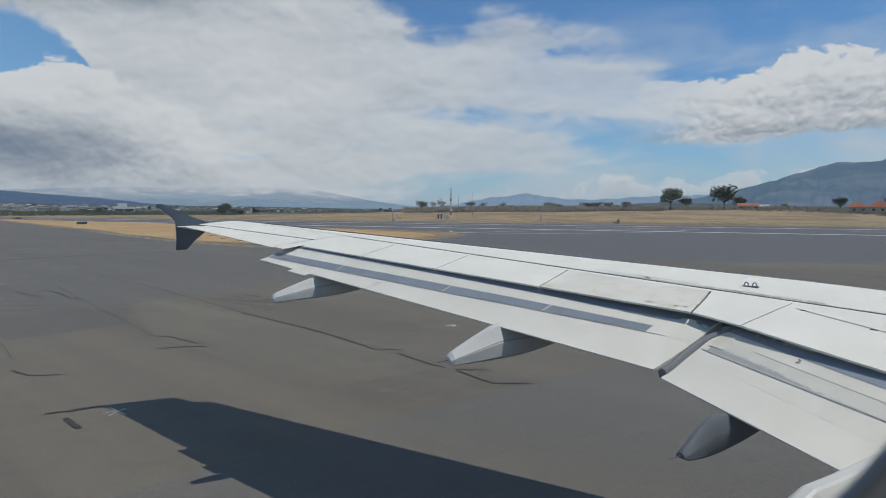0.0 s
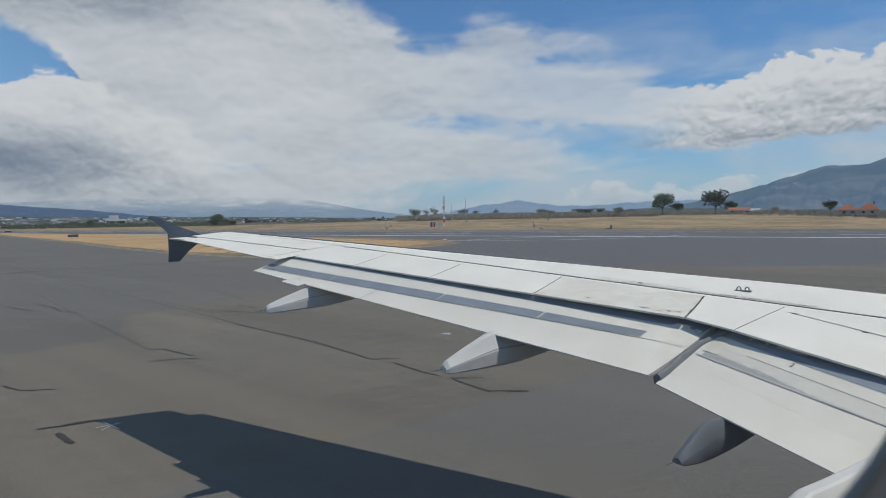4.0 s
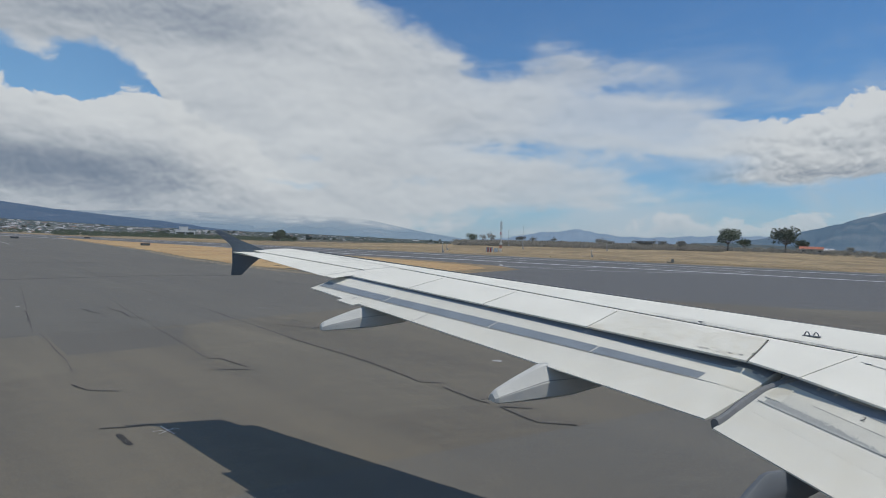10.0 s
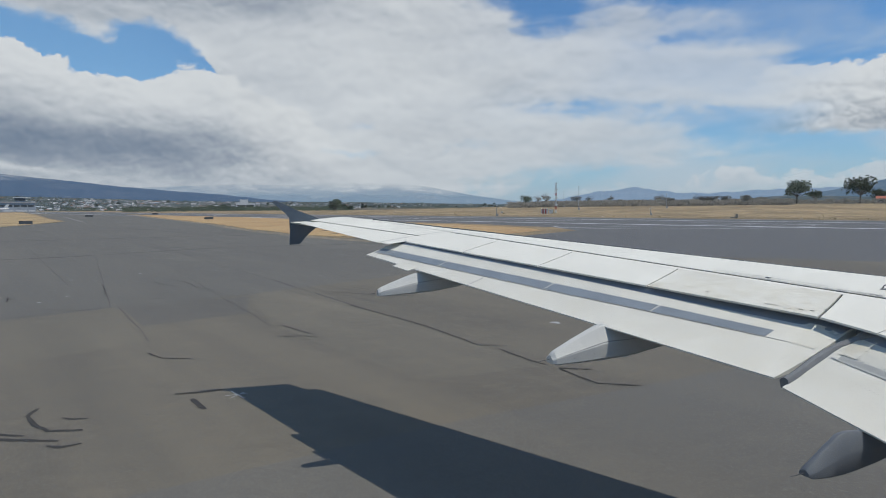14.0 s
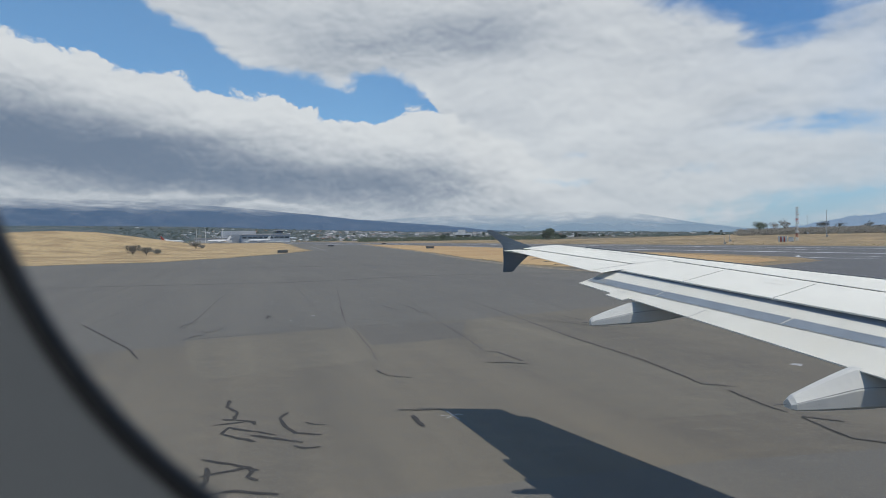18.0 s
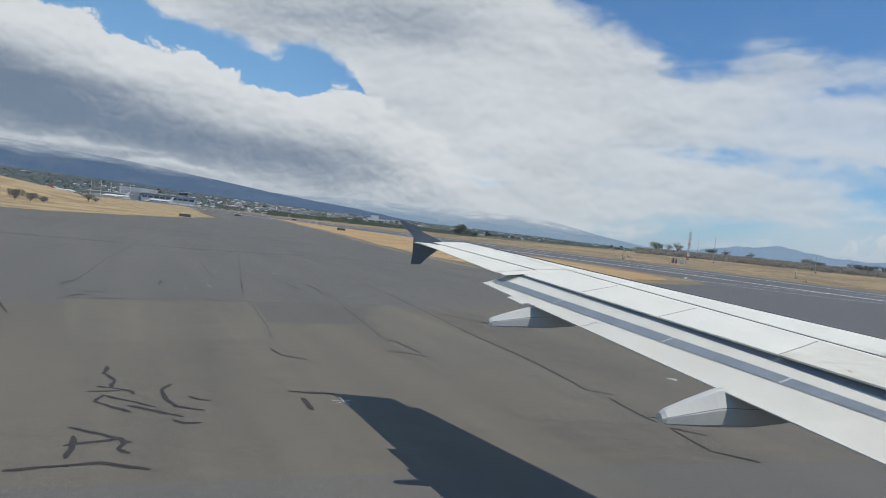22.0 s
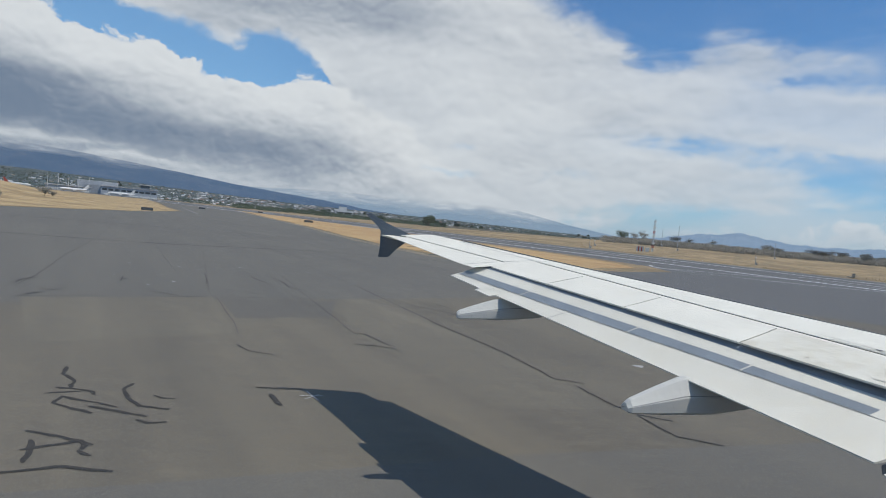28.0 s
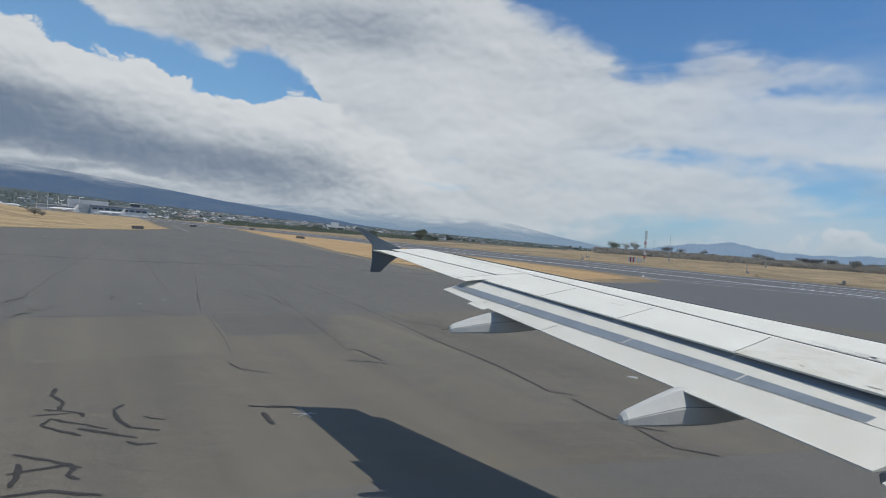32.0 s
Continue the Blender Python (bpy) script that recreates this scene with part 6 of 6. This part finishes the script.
def jet(az, dist, turn, fin, label):
    top = local("parked_airliner", az, dist, 0, label, "airliner", "airliners parked at the gates")
    top.matrix_basis = top.matrix_basis @ pose(0, 0, 0, 0, 0, turn)
    rings = []
    for x, r in ((-18, 0.2), (-17, 0.9), (-15, 1.6), (-12, 1.95), (8, 1.95), (13, 1.3), (18, 0.3)):
        rings.append([(x, r * math.cos(math.tau * i / 12), 3.6 + (1.95 - r) * (0.6 if x > 0 else -0.2) + r * math.sin(math.tau * i / 12)) for i in range(12)])
    part("fuselage", loft(rings), WHITEP, top, smooth=True)
    part("wing", slab([(-2, 1, 3), (2, 1, 3), (7, 16, 4), (5.6, 16, 4)], 0.35), WHITEP, top)
    part("wing", slab([(2, -1, 3), (-2, -1, 3), (5.6, -16, 4), (7, -16, 4)], 0.35), WHITEP, top)
    bm = bmesh.new()
    q = [(11, 5.0), (16.5, 5.0), (18.6, 11.2), (16.4, 11.2)]
    a = [bm.verts.new((x, -0.2, z)) for x, z in q]
    b = [bm.verts.new((x, 0.2, z)) for x, z in q]
    bm.faces.new(a), bm.faces.new(b[::-1])
    for i in range(4):
        bm.faces.new((a[(i + 1) % 4], a[i], b[i], b[(i + 1) % 4]))
    part("tail_fin", bm, fin, top)
    for y in (4.6, -4.6):
        part("engine", rod(1.0, 0.8, (-3.6, y, 2.2), (0.4, y, 2.2), 12), WHITEP, top)
    for x, y in ((-13, 0), (1, 3), (1, -3)):
        part("wheel", rod(0.5, 0.5, (x, y - 0.3, 0.5), (x, y + 0.3, 0.5), 10), TYRE, top)
        part("gear_leg", rod(0.15, 0.15, (x, y, 0.5), (x, y, 2.2), 6), STEEL, top)
    top.matrix_basis = top.matrix_basis @ Matrix.Scale(0.78, 4)
    return top


jet(14.6, 800, 8, WHITEP, "white airliner parked before the terminal")
jet(17.9, 770, 20, WHITEP, "white airliner parked at the pier")
jet(21.6, 790, 150, REDP, "white airliner with a red tail fin at the gates")
rnd = random.Random(8)
for k in range(9):
    v = local("service_vehicle", rnd.uniform(12, 20), rnd.uniform(740, 790), 0, "white airport service van on the apron", "van", "vans on the apron")
    part("body", box((5.2, 2.1, 1.7), (0, 0, 1.3), 0.2), WHITEP, v)
    part("cab_glass", box((1.0, 1.9, 0.7), (-2.0, 0, 1.75), 0.1), DGLASS, v)
    for x, y in ((-1.7, 1), (1.7, 1), (-1.7, -1), (1.7, -1)):
        part("wheel", rod(0.42, 0.42, (x, y - 0.12, 0.42), (x, y + 0.12, 0.42), 10), TYRE, v)

# signs and lights on the verge
for x, y, turn in ((-54.0, 191.5, 12), (-9.2, 240, 4), (-60, 330, 8), (-38, 420, 0)):
    s = thing("taxiway_sign", (x, y, 0.05), "low black taxiway sign box on short legs", "sign", "taxiway signs", turn)
    part("sign_box", box((3.0, 0.3, 0.8), (0, 0, 0.7), 0.05), BLACKP, s)
    part("sign_face", box((2.7, 0.02, 0.6), (0, -0.17, 0.7), 0.0), SEAM, s)
    for dx in (-1.2, 0, 1.2):
        part("leg", rod(0.04, 0.04, (dx, 0, -0.3), (dx, 0, 0.35), 6), STEEL, s)
for k in range(16):
    x, y = along(222, -40 + k * 32)
    s = thing("runway_light", (x, y, 0.0), "small white runway edge light on a stem", "light", "runway edge lights")
    part("stem", rod(0.04, 0.04, (0, 0, -0.05), (0, 0, 0.42), 6), STEEL, s)
    part("lens", rod(0.11, 0.08, (0, 0, 0.42), (0, 0, 0.60), 8), WHITEP, s)

# instrument landing mast and its hut
mx, my, _ = bearing(-31.2, 330)
mast = thing("antenna_mast", (mx, my, field_z(mx, my)), "tall red and white lattice antenna mast", "mast")
for k in range(9):
    bm = bmesh.new()
    for dx, dy in ((-0.35, -0.35), (0.35, -0.35), (0.35, 0.35), (-0.35, 0.35)):
        rod(0.075, 0.075, (dx, dy, k * 1.75), (dx, dy, k * 1.75 + 1.75), 5, bm)
        rod(0.05, 0.05, (dx, dy, k * 1.75), (-dy, dx, k * 1.75 + 1.75), 4, bm)
    part("mast_section", bm, REDP if k % 4 == 1 else WHITEP, mast)
for z in (4.2, 8.2, 12.2):
    part("antenna", box((1.3, 0.4, 0.6), (0, -0.6, z), 0.08), WHITEP, mast)
part("spike", rod(0.05, 0.02, (0, 0, 15.7), (0, 0, 17.4), 5), STEEL, mast)
hx, hy, _ = bearing(-30.2, 322)
hut = thing("equipment_hut", (hx, hy, field_z(hx, hy)), "small red and white striped equipment hut", "hut", turn=-31)
hut.scale = (0.75, 0.75, 0.9)
for k in range(5):
    part("wall_panel", box((0.9, 3.0, 2.5), (-1.8 + 0.9 * k, 0, 1.25), 0.03), REDP if k % 2 else WHITEP, hut)
part("roof", box((5.0, 3.4, 0.2), (0, 0, 2.6), 0.05), WHITEP, hut)
part("shed", box((2.6, 2.4, 2.2), (4.4, 0.5, 1.1), 0.05), WHITEP, hut)
for az, d, h in ((-33.2, 380, 14), (-31.9, 430, 11), (-25.9, 300, 5), (-26.3, 330, 3.2), (-39.3, 300, 3.5), (-40.6, 380, 8.5)):
    x, y, _ = bearing(az, d)
    p = thing("pole", (x, y, field_z(x, y)), "slim steel pole with a small box at its foot", "pole", "poles in the field")
    part("shaft", rod(0.16, 0.08, (0, 0, -0.3), (0, 0, h), 7), STEEL, p)
    part("cabinet", box((0.6, 0.5, 0.9), (0.6, 0, 0.6), 0.05), STEEL, p)
    part("head", box((0.7, 0.25, 0.35), (0, 0, h - 0.2), 0.03), WHITEP, p)
px0, py0, _ = bearing(-46.1, 262)
pillar = thing("marker_block", (px0, py0, field_z(px0, py0)), "broken brown concrete marker block in the field", "block", turn=-40)
part("block", box((0.9, 0.8, 1.7), (0, 0, 0.7), 0.10), CONC, pillar)
part("rubble", box((1.9, 0.9, 0.4), (-1.2, 0, 0.2), 0.12, 14), CONC, pillar)

# hangar and houses under the mountain
hangar = local("hangar", -73.5, 560, 0.5, "long open grey hangar with a dark roof and white band", "hangar")
part("back_wall", box((78, 0.5, 11), (0, 14, 5.5)), WALLC, hangar)
part("roof", box((84, 32, 1.2), (0, 0, 13.4), 0.2), ROOFD, hangar)
part("roof_band", box((82, 0.6, 3.0), (0, -15.4, 10.4), 0.1), ROOFW, hangar)
part("low_wall", box((78, 0.5, 2.2), (0, -15, 1.1), 0.05), WALLC, hangar)
for k in range(9):
    part("column", box((0.8, 0.8, 12.6), (-38 + 9.5 * k, -14.2, 6.3), 0.05), STEEL, hangar)
for k in range(4):
    part("bay_panel", box((17.5, 0.3, 6.0), (-28.5 + 19 * k, -13.2, 5.2), 0.05), WALLC, hangar)
shed = local("long_shed", -84.5, 600, 0.3, "long dark-roofed low shed", "shed")
part("wall", box((70, 16, 6), (0, 0, 3), 0.1), WALLC, shed)
part("roof", box((74, 19, 1.6), (0, 0, 6.6), 0.3), ROOFD, shed)
for k in range(10):
    part("opening", box((5.0, 0.3, 3.0), (-31 + 6.9 * k, -8.05, 2.4), 0.05), DGLASS, shed)
villa = local("villa", -64.6, 520, 0.6, "low house with a bright red tiled roof", "house")
part("wall", box((22, 12, 4.0), (0, 0, 2.0), 0.1), WALLC, villa)
for x, w, h in ((-6, 12, 4.2), (6, 11, 5.0)):
    bm = bmesh.new()
    v = [bm.verts.new(p) for p in ((x - w / 2 - 1, -7, 3.9), (x + w / 2 + 1, -7, 3.9), (x + w / 2 + 1, 7, 3.9), (x - w / 2 - 1, 7, 3.9), (x, -3, 3.9 + h), (x, 3, 3.9 + h))]
    for f in ((0, 1, 4), (1, 2, 5, 4), (2, 3, 5), (3, 0, 4, 5), (3, 2, 1, 0)):
        bm.faces.new([v[i] for i in f])
    part("roof", bm, ROOFR, villa)
for x in (-8, -3, 3, 8):
    part("window", box((1.6, 0.2, 1.4), (x, -6.05, 2.2), 0.02), DGLASS, villa)
part("chimney", box((0.9, 0.9, 2.2), (9, 0, 8.6), 0.05), ROOFR, villa)
